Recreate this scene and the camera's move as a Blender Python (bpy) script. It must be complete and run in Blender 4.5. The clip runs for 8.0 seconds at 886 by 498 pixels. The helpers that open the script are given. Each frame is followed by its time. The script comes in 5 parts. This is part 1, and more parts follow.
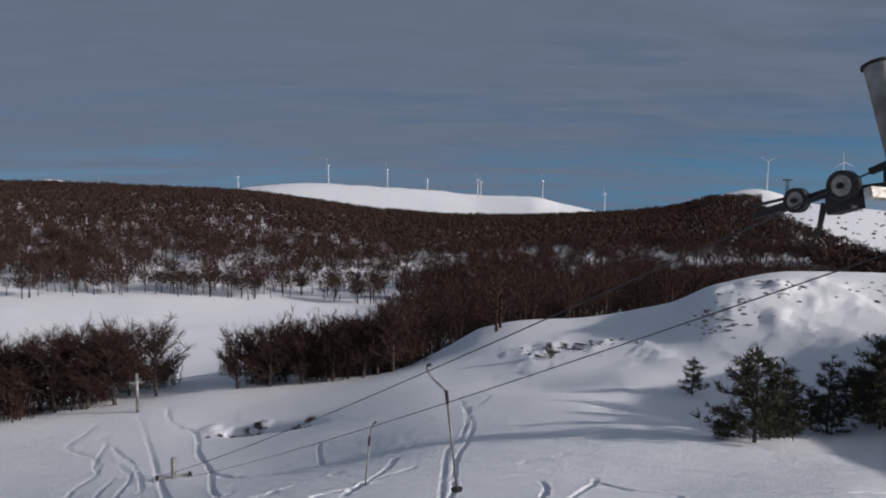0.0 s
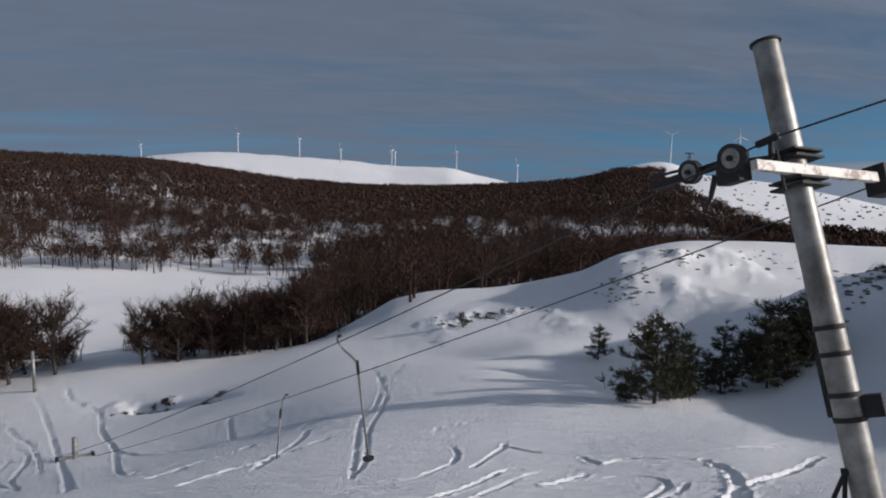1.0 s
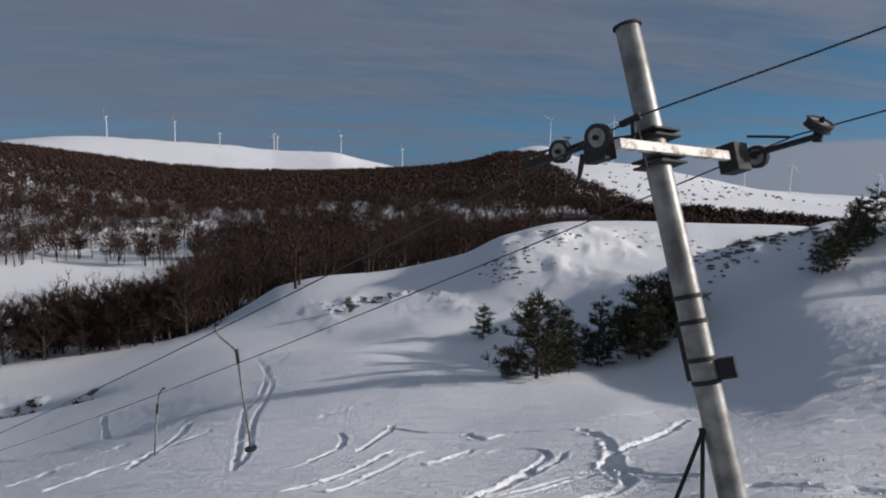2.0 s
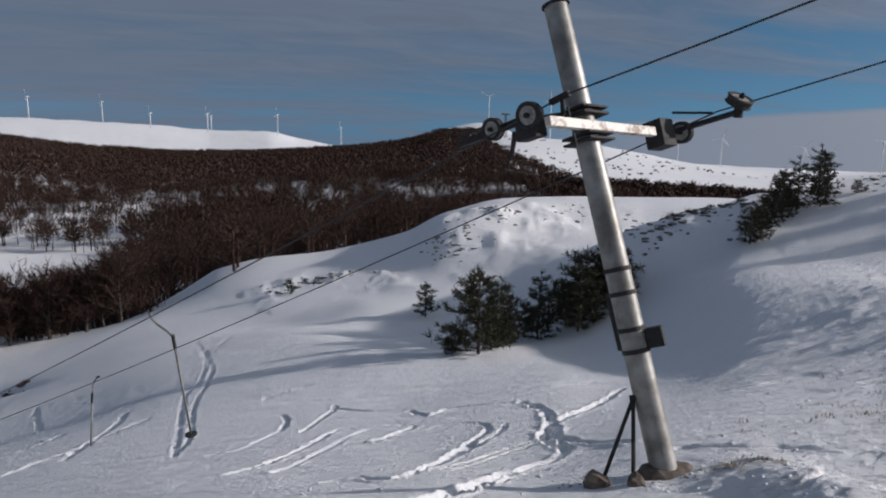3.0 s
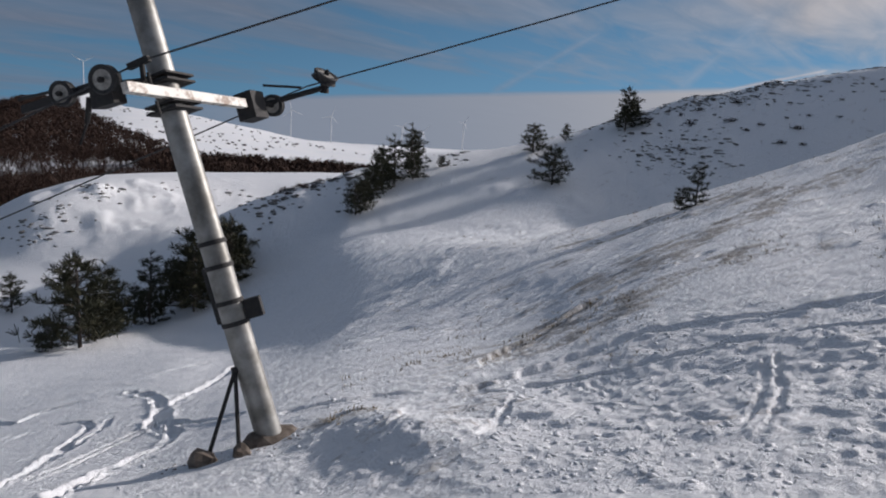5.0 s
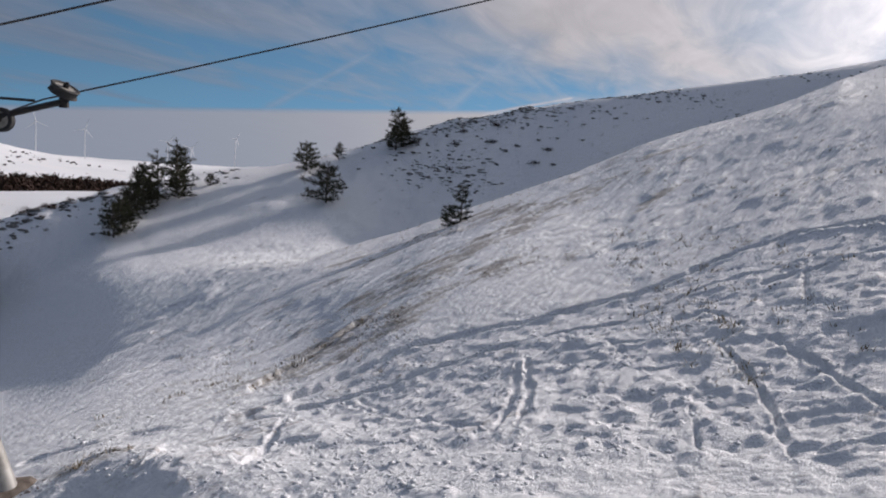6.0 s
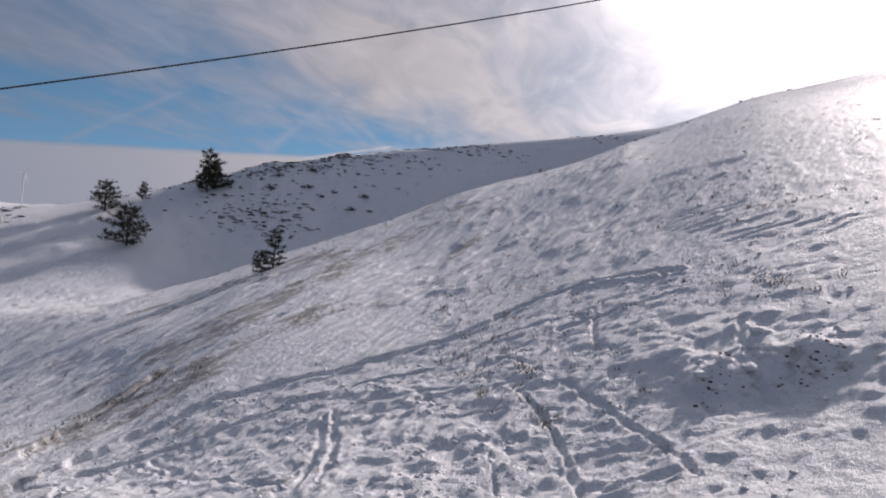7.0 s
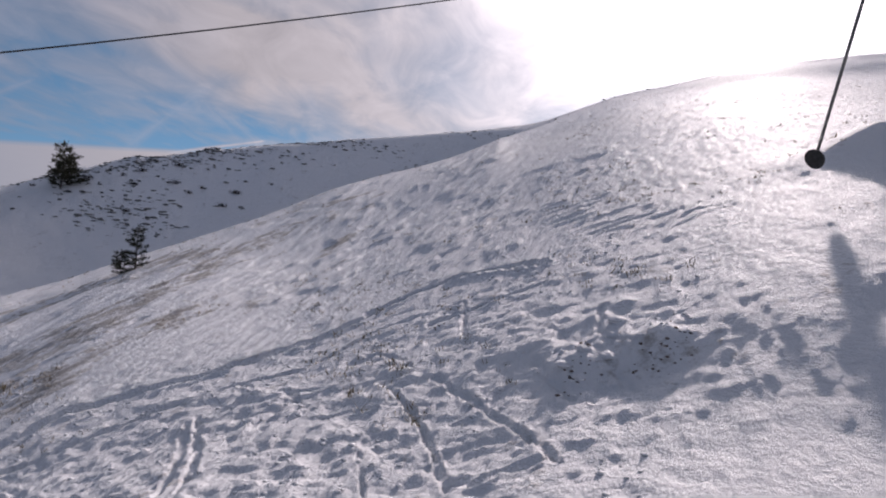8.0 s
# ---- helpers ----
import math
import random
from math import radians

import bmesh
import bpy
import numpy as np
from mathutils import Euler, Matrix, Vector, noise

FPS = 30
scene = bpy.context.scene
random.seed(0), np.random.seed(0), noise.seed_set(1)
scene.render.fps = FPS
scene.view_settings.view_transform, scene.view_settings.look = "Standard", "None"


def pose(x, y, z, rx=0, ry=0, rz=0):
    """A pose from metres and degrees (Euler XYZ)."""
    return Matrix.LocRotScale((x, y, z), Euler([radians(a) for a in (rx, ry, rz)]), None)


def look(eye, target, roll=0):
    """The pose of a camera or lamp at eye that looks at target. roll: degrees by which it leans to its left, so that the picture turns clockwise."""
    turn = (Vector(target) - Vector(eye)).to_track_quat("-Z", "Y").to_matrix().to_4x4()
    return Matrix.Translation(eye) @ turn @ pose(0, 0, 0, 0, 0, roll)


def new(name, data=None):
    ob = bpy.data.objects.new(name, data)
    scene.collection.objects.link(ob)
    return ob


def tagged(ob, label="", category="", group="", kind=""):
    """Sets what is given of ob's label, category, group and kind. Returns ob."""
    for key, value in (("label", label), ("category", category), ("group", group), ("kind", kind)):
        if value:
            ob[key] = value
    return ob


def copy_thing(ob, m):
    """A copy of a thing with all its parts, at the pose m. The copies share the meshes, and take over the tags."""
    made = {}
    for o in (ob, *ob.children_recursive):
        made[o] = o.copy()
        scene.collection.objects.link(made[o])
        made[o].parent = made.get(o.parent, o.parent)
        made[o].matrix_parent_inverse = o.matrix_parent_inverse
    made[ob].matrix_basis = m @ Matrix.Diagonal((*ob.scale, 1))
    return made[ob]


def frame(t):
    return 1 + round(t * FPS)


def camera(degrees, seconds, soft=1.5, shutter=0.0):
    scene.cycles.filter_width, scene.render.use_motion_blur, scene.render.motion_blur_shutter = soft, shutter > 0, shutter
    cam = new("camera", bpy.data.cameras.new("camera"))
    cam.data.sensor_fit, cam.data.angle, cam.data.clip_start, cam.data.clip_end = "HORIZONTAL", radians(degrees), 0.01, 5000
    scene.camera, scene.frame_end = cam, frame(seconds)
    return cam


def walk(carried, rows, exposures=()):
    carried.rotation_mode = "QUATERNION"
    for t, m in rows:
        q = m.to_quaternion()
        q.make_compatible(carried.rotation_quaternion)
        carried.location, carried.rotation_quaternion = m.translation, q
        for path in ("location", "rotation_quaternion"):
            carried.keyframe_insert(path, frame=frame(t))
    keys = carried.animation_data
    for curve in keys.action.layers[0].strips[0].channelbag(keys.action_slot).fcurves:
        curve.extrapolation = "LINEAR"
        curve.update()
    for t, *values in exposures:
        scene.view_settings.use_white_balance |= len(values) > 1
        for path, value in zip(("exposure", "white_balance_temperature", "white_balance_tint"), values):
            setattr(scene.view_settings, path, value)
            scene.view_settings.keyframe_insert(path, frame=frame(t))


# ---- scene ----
cam = camera(62.1, 8.0, soft=2.0)

# ---- the walk: a hand-held turn to the right at arm's length ----
PATH = [
    (0.0, -0.024, 0.010, 0.014, 0.00, -5.81, -0.60),
    (0.5, 0.007, 0.015, 0.011, -2.74, -6.91, -0.79),
    (1.0, 0.050, 0.009, 0.007, -6.62, -7.97, -1.21),
    (1.5, 0.095, 0.021, -0.007, -10.57, -8.56, -1.84),
    (2.0, 0.155, 0.025, -0.035, -15.49, -8.99, -1.28),
    (3.5, 0.220, -0.097, -0.017, -24.14, -11.70, -1.24),
    (4.0, 0.284, -0.126, -0.052, -31.75, -12.30, -2.04),
    (4.5, 0.347, -0.140, -0.066, -40.22, -11.85, -2.75),
    (6.0, 0.411, -0.323, -0.001, -66.38, -8.78, -4.78),
    (6.5, 0.453, -0.359, 0.008, -73.54, -5.94, -5.28),
    (7.0, 0.479, -0.398, 0.033, -80.43, -3.79, -6.83),
    (7.5, 0.512, -0.446, 0.040, -85.59, -3.13, -7.52),
    (8.0, 0.542, -0.492, 0.061, -89.96, -3.09, -6.40),
]
walk(cam, [(t, pose(x, y, z, 90 + p, r, w)) for t, x, y, z, w, p, r in PATH],
     exposures=[(0.0, -0.24, 6350, 15), (2.0, -0.24, 6350, 15), (4.5, -0.24, 6300, 15), (6.0, 0.02, 6550, 18), (8.0, -0.02, 6600, 25)])

# ---- sun and sky ----
SUN_AZ, SUN_EL = 110.0, 21.0            # bearing clockwise from +y, height in degrees
sa, se = radians(SUN_AZ), radians(SUN_EL)
SUN_DIR = Vector((math.sin(sa) * math.cos(se), math.cos(sa) * math.cos(se), math.sin(se)))
sun_data = bpy.data.lights.new("sun", "SUN")
sun_data.energy, sun_data.angle, sun_data.color = 4.1, radians(1.6), (1.0, 0.94, 0.87)
sun = new("sun", sun_data)
sun.matrix_world = look(SUN_DIR * 60, (0, 0, 0))


class Nodes:
    """Short hand for building node trees."""
    def __init__(self, tree):
        self.t = tree

    def link(self, a, b):
        self.t.links.new(a, b)
        return b

    def val(self, sock, v):
        if isinstance(v, bpy.types.NodeSocket):
            self.t.links.new(v, sock)
        else:
            sock.default_value = v

    def math(self, op, a, b=0.0, clamp=False, offset=0.0):
        node = self.t.nodes.new("ShaderNodeMath")
        node.inputs[2].default_value = offset
        node.operation, node.use_clamp = op, clamp
        self.val(node.inputs[0], a)
        self.val(node.inputs[1], b)
        return node.outputs[0]

    def noise(self, vec, scale, detail=4.0, rough=0.55, dist=0.0):
        node = self.t.nodes.new("ShaderNodeTexNoise")
        if vec is not None:
            self.t.links.new(vec, node.inputs["Vector"])
        node.inputs["Scale"].default_value = scale
        node.inputs["Detail"].default_value = detail
        node.inputs["Roughness"].default_value = rough
        node.inputs["Distortion"].default_value = dist
        return node.outputs["Fac"]

    def ramp(self, fac, stops):
        node = self.t.nodes.new("ShaderNodeValToRGB")
        els = node.color_ramp.elements
        while len(els) < len(stops):
            els.new(0.5)
        for e, (p, c) in zip(els, stops):
            e.position = p
            e.color = c if isinstance(c, tuple) else (c, c, c, 1)
        self.val(node.inputs["Fac"], fac)
        return node.outputs["Color"]

    def mix(self, fac, a, b):
        node = self.t.nodes.new("ShaderNodeMix")
        node.data_type = "RGBA"
        self.val(node.inputs[0], fac)
        self.val(node.inputs[6], a)
        self.val(node.inputs[7], b)
        return node.outputs[2]

    def scaled(self, vec, s, rot=(0, 0, 0)):
        node = self.t.nodes.new("ShaderNodeMapping")
        self.t.links.new(vec, node.inputs["Vector"])
        node.inputs["Scale"].default_value = s
        node.inputs["Rotation"].default_value = rot
        return node.outputs["Vector"]


def build_world():
    world = bpy.data.worlds.new("winter_sky")
    scene.world = world
    world.use_nodes = True
    t = world.node_tree
    t.nodes.clear()
    k = Nodes(t)
    out = t.nodes.new("ShaderNodeOutputWorld")
    co = t.nodes.new("ShaderNodeTexCoord").outputs["Generated"]
    sep = t.nodes.new("ShaderNodeSeparateXYZ")
    k.link(co, sep.inputs[0])
    up = sep.outputs[2]
    # a clear, deep sky: looked up well above the milky horizon
    com = t.nodes.new("ShaderNodeCombineXYZ")
    k.link(sep.outputs[0], com.inputs[0])
    k.link(sep.outputs[1], com.inputs[1])
    k.link(k.math("ADD", k.math("MULTIPLY", k.math("MAXIMUM", up, 0.0), 1.2), 0.24), com.inputs[2])
    sky = t.nodes.new("ShaderNodeTexSky")
    sky.sky_type, sky.sun_disc = "NISHITA", False
    sky.sun_elevation, sky.sun_rotation = se, sa
    sky.altitude, sky.dust_density, sky.air_density, sky.ozone_density = 1400, 0.4, 1.0, 2.0
    k.link(com.outputs[0], sky.inputs["Vector"])
    clear = t.nodes.new("ShaderNodeBackground")
    haze = t.nodes.new("ShaderNodeMix")
    haze.data_type, haze.blend_type = "RGBA", "MULTIPLY"
    haze.inputs[0].default_value = 1.0
    k.link(sky.outputs[0], haze.inputs[6])
    haze.inputs[7].default_value = (0.72, 0.98, 0.92, 1)
    k.link(haze.outputs[2], clear.inputs["Color"])
    clear.inputs["Strength"].default_value = SKY_STRENGTH
    # cloud sheets: a plane overhead, so that streaks close up towards the horizon
    div = k.math("MAXIMUM", k.math("ADD", up, 0.13), 0.03)
    pl = t.nodes.new("ShaderNodeCombineXYZ")
    k.link(k.math("DIVIDE", sep.outputs[0], div), pl.inputs[0])
    k.link(k.math("DIVIDE", sep.outputs[1], div), pl.inputs[1])
    plane = k.scaled(pl.outputs[0], (0.55, 1.35, 1.0), (0, 0, radians(-38)))
    big = k.noise(plane, 0.75, 4, 0.5, 0.5)
    fine = k.noise(plane, 2.6, 6, 0.6, 0.8)
    # closed grey sheet in the north-west, torn streaks with open blue in the east
    side = k.ramp(k.math("MULTIPLY_ADD", sep.outputs[0], 0.5, offset=0.5), [(0.46, 0.34), (0.62, 0.26), (0.82, 0.12), (0.97, 0.04)])
    low = k.math("MULTIPLY", k.ramp(up, [(0.0, 0.22), (0.05, 0.14), (0.12, 0.0), (0.42, 0.0), (0.72, 0.16)]), -1.0)
    sheet = k.math("ADD", k.math("ADD", k.math("MULTIPLY", big, 0.72), k.math("MULTIPLY", fine, 0.28)), k.math("ADD", side, low))
    sdot = t.nodes.new("ShaderNodeVectorMath")
    sdot.operation = "DOT_PRODUCT"
    k.link(co, sdot.inputs[0])
    sdot.inputs[1].default_value = SUN_DIR
    glow = k.math("MAXIMUM", sdot.outputs["Value"], 0.0)
    wide = k.math("POWER", glow, 3.5)
    tight = k.math("POWER", glow, 34.0)
    mask = k.ramp(k.math("ADD", sheet, k.math("MULTIPLY", wide, 0.18)), [(0.44, 0.0), (0.54, 0.45), (0.72, 0.94)])
    # low bank of stratus over the far plain in the east, its top edge rising towards the sun
    tilt = k.math("ADD", k.math("MULTIPLY", sep.outputs[0], 0.075 * math.cos(radians(57))), k.math("MULTIPLY", sep.outputs[1], -0.075 * math.sin(radians(57))))
    over = k.math("SUBTRACT", k.math("SUBTRACT", up, tilt), k.math("MULTIPLY", k.noise(k.scaled(co, (1, 1, 14)), 2.0, 4), 0.006))
    bank = k.ramp(over, [(0.0, 0.92), (0.0145, 0.92), (0.0185, 0.0)])
    east = k.ramp(k.math("MULTIPLY_ADD", sep.outputs[0], 0.5, offset=0.5), [(0.66, 0.0), (0.80, 1.0)])
    bank = k.math("MULTIPLY", bank, east)
    cover = k.math("MAXIMUM", mask, bank)
    # vapour trails: thin arcs between two bearings
    trail = k.math("ADD", 0.0, 0.0)
    for (a1, e1), (a2, e2), width, dense in (((69.5, 1.9), (76.0, 3.6), 0.0035, 0.95), ((53.0, 0.9), (60.5, 5.6), 0.0075, 0.42), ((66.5, 1.9), (72.0, 7.4), 0.010, 0.34)):
        p, q = (Vector((math.sin(radians(a)) * math.cos(radians(e)), math.cos(radians(a)) * math.cos(radians(e)), math.sin(radians(e)))) for a, e in ((a1, e1), (a2, e2)))
        off, mid = t.nodes.new("ShaderNodeVectorMath"), t.nodes.new("ShaderNodeVectorMath")
        for node, axis in ((off, p.cross(q).normalized()), (mid, (p + q).normalized())):
            node.operation = "DOT_PRODUCT"
            k.link(co, node.inputs[0])
            node.inputs[1].default_value = axis
        ragged = k.math("ADD", k.math("ABSOLUTE", off.outputs["Value"]), k.math("MULTIPLY", k.noise(co, 40, 3), width * 0.7))
        line = k.math("SUBTRACT", 1.35, k.math("DIVIDE", ragged, width), True)
        half = p.angle(q) / 2
        ends = k.math("DIVIDE", k.math("SUBTRACT", mid.outputs["Value"], math.cos(half * 1.1)), 1 - math.cos(half * 0.6), True)
        trail = k.math("MAXIMUM", trail, k.math("MULTIPLY", k.math("MULTIPLY", line, ends), dense))
    cover = k.math("MAXIMUM", cover, trail)
    lum = k.math("ADD", k.math("ADD", CLOUD_BASE, k.math("MULTIPLY", wide, CLOUD_WIDE)), k.math("MULTIPLY", tight, CLOUD_TIGHT))
    lum = k.math("ADD", lum, k.math("MULTIPLY", bank, 0.10))
    lum = k.math("ADD", lum, k.math("MULTIPLY", trail, 0.11))
    cloud = t.nodes.new("ShaderNodeBackground")
    k.link(k.mix(k.math("ADD", k.math("MULTIPLY", wide, 2.2), k.math("MULTIPLY", bank, 0.4), True), (0.74, 0.93, 1.22, 1), (1.0, 0.99, 1.0, 1)), cloud.inputs["Color"])
    wisp = k.math("MULTIPLY", k.math("SUBTRACT", fine, 0.5), k.math("SUBTRACT", 1.0, bank))
    k.link(k.math("MULTIPLY", lum, k.math("MULTIPLY_ADD", wisp, k.ramp(k.math("MULTIPLY_ADD", sep.outputs[0], 0.5, offset=0.5), [(0.5, 0.22), (0.9, 0.7)]), offset=1.0)), cloud.inputs["Strength"])
    mixs = t.nodes.new("ShaderNodeMixShader")
    k.link(cover, mixs.inputs[0])
    k.link(clear.outputs[0], mixs.inputs[1])
    k.link(cloud.outputs[0], mixs.inputs[2])
    k.link(mixs.outputs[0], out.inputs[0])


SKY_STRENGTH, CLOUD_BASE, CLOUD_WIDE, CLOUD_TIGHT = 0.094, 0.205, 0.51, 2.4
build_world()


# ---- materials ----
def material(name, rough=0.6, metal=0.0):
    m = bpy.data.materials.new(name)
    m.use_nodes = True
    k = Nodes(m.node_tree)
    b = m.node_tree.nodes["Principled BSDF"]
    b.inputs["Roughness"].default_value, b.inputs["Metallic"].default_value = rough, metal
    co = m.node_tree.nodes.new("ShaderNodeTexCoord").outputs["Object"]
    return m, k, b, co


def bumped(k, b, height, strength, dist):
    node = k.t.nodes.new("ShaderNodeBump")
    node.inputs["Strength"].default_value, node.inputs["Distance"].default_value = strength, dist
    k.link(height, node.inputs["Height"])
    k.link(node.outputs[0], b.inputs["Normal"])


def snow_material():
    m, k, b, co = material("wind_packed_snow", 0.70)
    drift = k.scaled(k.scaled(co, (1, 1, 1), (0, 0, radians(16))), (0.34, 1.0, 1.0))
    big = k.noise(co, 0.05, 4)
    rip = k.noise(drift, 2.2, 6, 0.62, 0.4)
    fine = k.noise(co, 9.0, 6, 0.7)
    col = k.mix(k.ramp(big, [(0.3, 0.0), (0.7, 1.0)]), (0.80, 0.82, 0.85, 1), (0.87, 0.87, 0.87, 1))
    # bare turf on the blown-off flank plus painted shade, kept in the grass attribute of the ground
    at = k.t.nodes.new("ShaderNodeAttribute")
    at.attribute_name = "turf"
    turf = k.ramp(k.math("ADD", k.math("ADD", k.math("MULTIPLY", rip, 0.6), k.math("MULTIPLY", fine, 0.4)), k.math("MULTIPLY", at.outputs["Fac"], 0.36)),
                  [(0.67, 0.0), (0.77, 0.75)])
    grass = k.mix(fine, (0.15, 0.125, 0.105, 1), (0.37, 0.33, 0.28, 1))
    k.link(k.mix(turf, col, grass), b.inputs["Base Color"])
    b.inputs["Specular IOR Level"].default_value = 0.16
    bumped(k, b, k.math("ADD", k.math("MULTIPLY", rip, 0.7), k.math("MULTIPLY", fine, 0.7)), 0.9, 0.08)
    return m


def plain_material(name, c1, c2, scale, rough, metal=0.0, bump=0.0, dist=0.01, detail=5, edge=(0.35, 0.65)):
    m, k, b, co = material(name, rough, metal)
    f = k.noise(co, scale, detail, 0.6)
    col = k.mix(k.ramp(f, [(edge[0], 0.0), (edge[1], 1.0)]), (*c1, 1), (*c2, 1))
    k.link(col, b.inputs["Base Color"])
    if bump:
        bumped(k, b, k.noise(co, scale * 3, 4), bump, dist)
    return m


def varied_material(name, c1, c2, scale, rough):
    """Leaf and twig colour that differs from piece to piece."""
    m, k, b, co = material(name, rough)
    isl = k.t.nodes.new("ShaderNodeNewGeometry").outputs["Random Per Island"]
    f = k.math("ADD", k.math("MULTIPLY", isl, 0.5), k.math("MULTIPLY", k.noise(co, scale, 3), 0.5))
    k.link(k.mix(k.ramp(f, [(0.25, 0.0), (0.75, 1.0)]), (*c1, 1), (*c2, 1)), b.inputs["Base Color"])
    b.inputs["Specular IOR Level"].default_value = 0.15
    return m


SNOW = snow_material()
BARK = plain_material("grey_brown_bark", (0.035, 0.027, 0.023), (0.075, 0.06, 0.05), 6, 0.9, bump=0.6)
TWIGS = varied_material("bare_twigs", (0.027, 0.0165, 0.013), (0.063, 0.038, 0.029), 0.05, 0.9)
NEEDLES = varied_material("pine_needles", (0.026, 0.030, 0.019), (0.066, 0.063, 0.038), 1.5, 0.7)
GALV = plain_material("weathered_galvanised_steel", (0.15, 0.145, 0.13), (0.34, 0.34, 0.325), 3.5, 0.5, 0.55, 0.25, 0.004)
WHITE_PAINT = plain_material("chipped_white_paint", (0.20, 0.12, 0.07), (0.66, 0.64, 0.58), 7, 0.5, 0.0, 0.2, 0.003, edge=(0.38, 0.52))
DARK_STEEL = plain_material("dark_oiled_steel", (0.010, 0.010, 0.011), (0.026, 0.023, 0.021), 14, 0.75, 0.0, 0.2, 0.003)
RUBBER = plain_material("black_rubber", (0.018, 0.018, 0.018), (0.04, 0.04, 0.04), 20, 0.8)
WORN_RIM = plain_material("worn_grey_rim", (0.22, 0.21, 0.19), (0.42, 0.40, 0.36), 20, 0.6, 0.3)
ROPE = plain_material("steel_rope", (0.03, 0.03, 0.032), (0.08, 0.08, 0.08), 60, 0.5, 0.6)
CONCRETE = plain_material("rough_concrete", (0.075, 0.055, 0.042), (0.20, 0.165, 0.135), 8, 0.9, bump=0.7)
ROCK = plain_material("grey_limestone", (0.10, 0.095, 0.09), (0.26, 0.25, 0.24), 3, 0.9, bump=0.8, dist=0.05)
TURF = varied_material("dry_grass", (0.14, 0.10, 0.05), (0.36, 0.28, 0.16), 3, 0.9)
TURBINE = plain_material("turbine_white", (0.60, 0.62, 0.65), (0.68, 0.70, 0.72), 0.1, 0.5)
POLE_GREY = plain_material("grey_painted_tube", (0.13, 0.13, 0.125), (0.22, 0.215, 0.20), 12, 0.5, 0.4)


# ---- mesh helpers ----
def mesh_object(name, bm, mat, parent=None, label="", smooth=False):
    me = bpy.data.meshes.new(name)
    if smooth:
        for f in bm.faces:
            f.smooth = True
    bm.to_mesh(me)
    bm.free()
    me.materials.append(mat)
    ob = new(name, me)
    if parent is not None:
        ob.parent = parent
    if label:
        tagged(ob, label)
    return ob


def part(name, bm, mat, parent, label="", smooth=False):
    return mesh_object(name, bm, mat, parent, label, smooth)


def array_mesh(name, verts, faces, mat, smooth=False):
    """A mesh object from numpy arrays; all faces have the same number of corners."""
    verts, faces = np.asarray(verts, np.float32), np.asarray(faces, np.int32)
    me = bpy.data.meshes.new(name)
    me.vertices.add(len(verts))
    me.vertices.foreach_set("co", verts.ravel())
    n = faces.shape[1]
    me.loops.add(faces.size)
    me.loops.foreach_set("vertex_index", faces.ravel())
    me.polygons.add(len(faces))
    me.polygons.foreach_set("loop_start", np.arange(0, faces.size, n, dtype=np.int32))
    me.update(calc_edges=True)
    if smooth:
        me.polygons.foreach_set("use_smooth", np.ones(len(faces), bool))
    me.materials.append(mat)
    me.validate()
    return new(name, me)


def tube(bm, p, q, r1, r2=None, seg=12, caps=True):
    """A tapered tube from p to q."""
    p, q = Vector(p), Vector(q)
    r2 = r1 if r2 is None else r2
    turn = (q - p).to_track_quat("Z", "Y").to_matrix().to_4x4()
    bmesh.ops.create_cone(bm, cap_ends=caps, segments=seg, radius1=r1, radius2=r2, depth=(q - p).length,
                          matrix=Matrix.Translation((p + q) / 2) @ turn)


def box(bm, m, size, bevel=0.0):
    geo = bmesh.ops.create_cube(bm, size=1.0, matrix=m @ Matrix.Diagonal((*size, 1)))
    if bevel:
        edges = list({e for v in geo["verts"] for e in v.link_edges})
        bmesh.ops.bevel(bm, geom=edges, offset=bevel, segments=2, affect="EDGES", profile=0.7)


def axes(origin, x, z):
    """A frame with its x axis along x and its z axis near z."""
    x = Vector(x).normalized()
    y = Vector(z).cross(x).normalized()
    z = x.cross(y)
    m = Matrix.Identity(4)
    m.col[0][:3], m.col[1][:3], m.col[2][:3], m.col[3][:3] = x, y, z, origin
    return m


# ---- the land: lines of the ground round the viewpoint, (bearing, distance, height) ----
APRON = [(-60, 5, -2.8), (-20, 5, -2.9), (10, 5, -3.0), (30, 5, -3.0), (42, 5, -2.9), (60, 5, -2.5), (80, 5, -2.0), (95, 5, -1.75),
         (106, 5, -1.4), (123, 5, -1.0), (160, 5, -0.6), (220, 5, -1.2), (270, 5, -2.2)]
TERRACE = [(-60, 8, -4.2), (-20, 8, -4.4), (10, 8, -4.3), (28, 8, -4.1), (40, 7.4, -3.5), (60, 8, -3.1), (78, 8, -2.25), (94, 8, -1.4),
           (106, 8, -0.75), (123, 8, 0.1), (160, 8, 0.4), (220, 8, -0.8), (270, 8, -3.0)]
SLOPE = [(-60, 20, -8.8), (-20, 20, -8.85), (0, 20, -8.4), (15, 20, -8.0), (32, 22, -7.7), (45, 18, -5.4), (58, 16, -3.9), (70, 16, -2.5),
         (82, 18, -1.5), (94, 18, 0.1), (104, 18, 1.6), (115, 18, 2.5), (125, 18, 3.0), (160, 18, 2.6), (220, 20, 0), (270, 20, -6)]
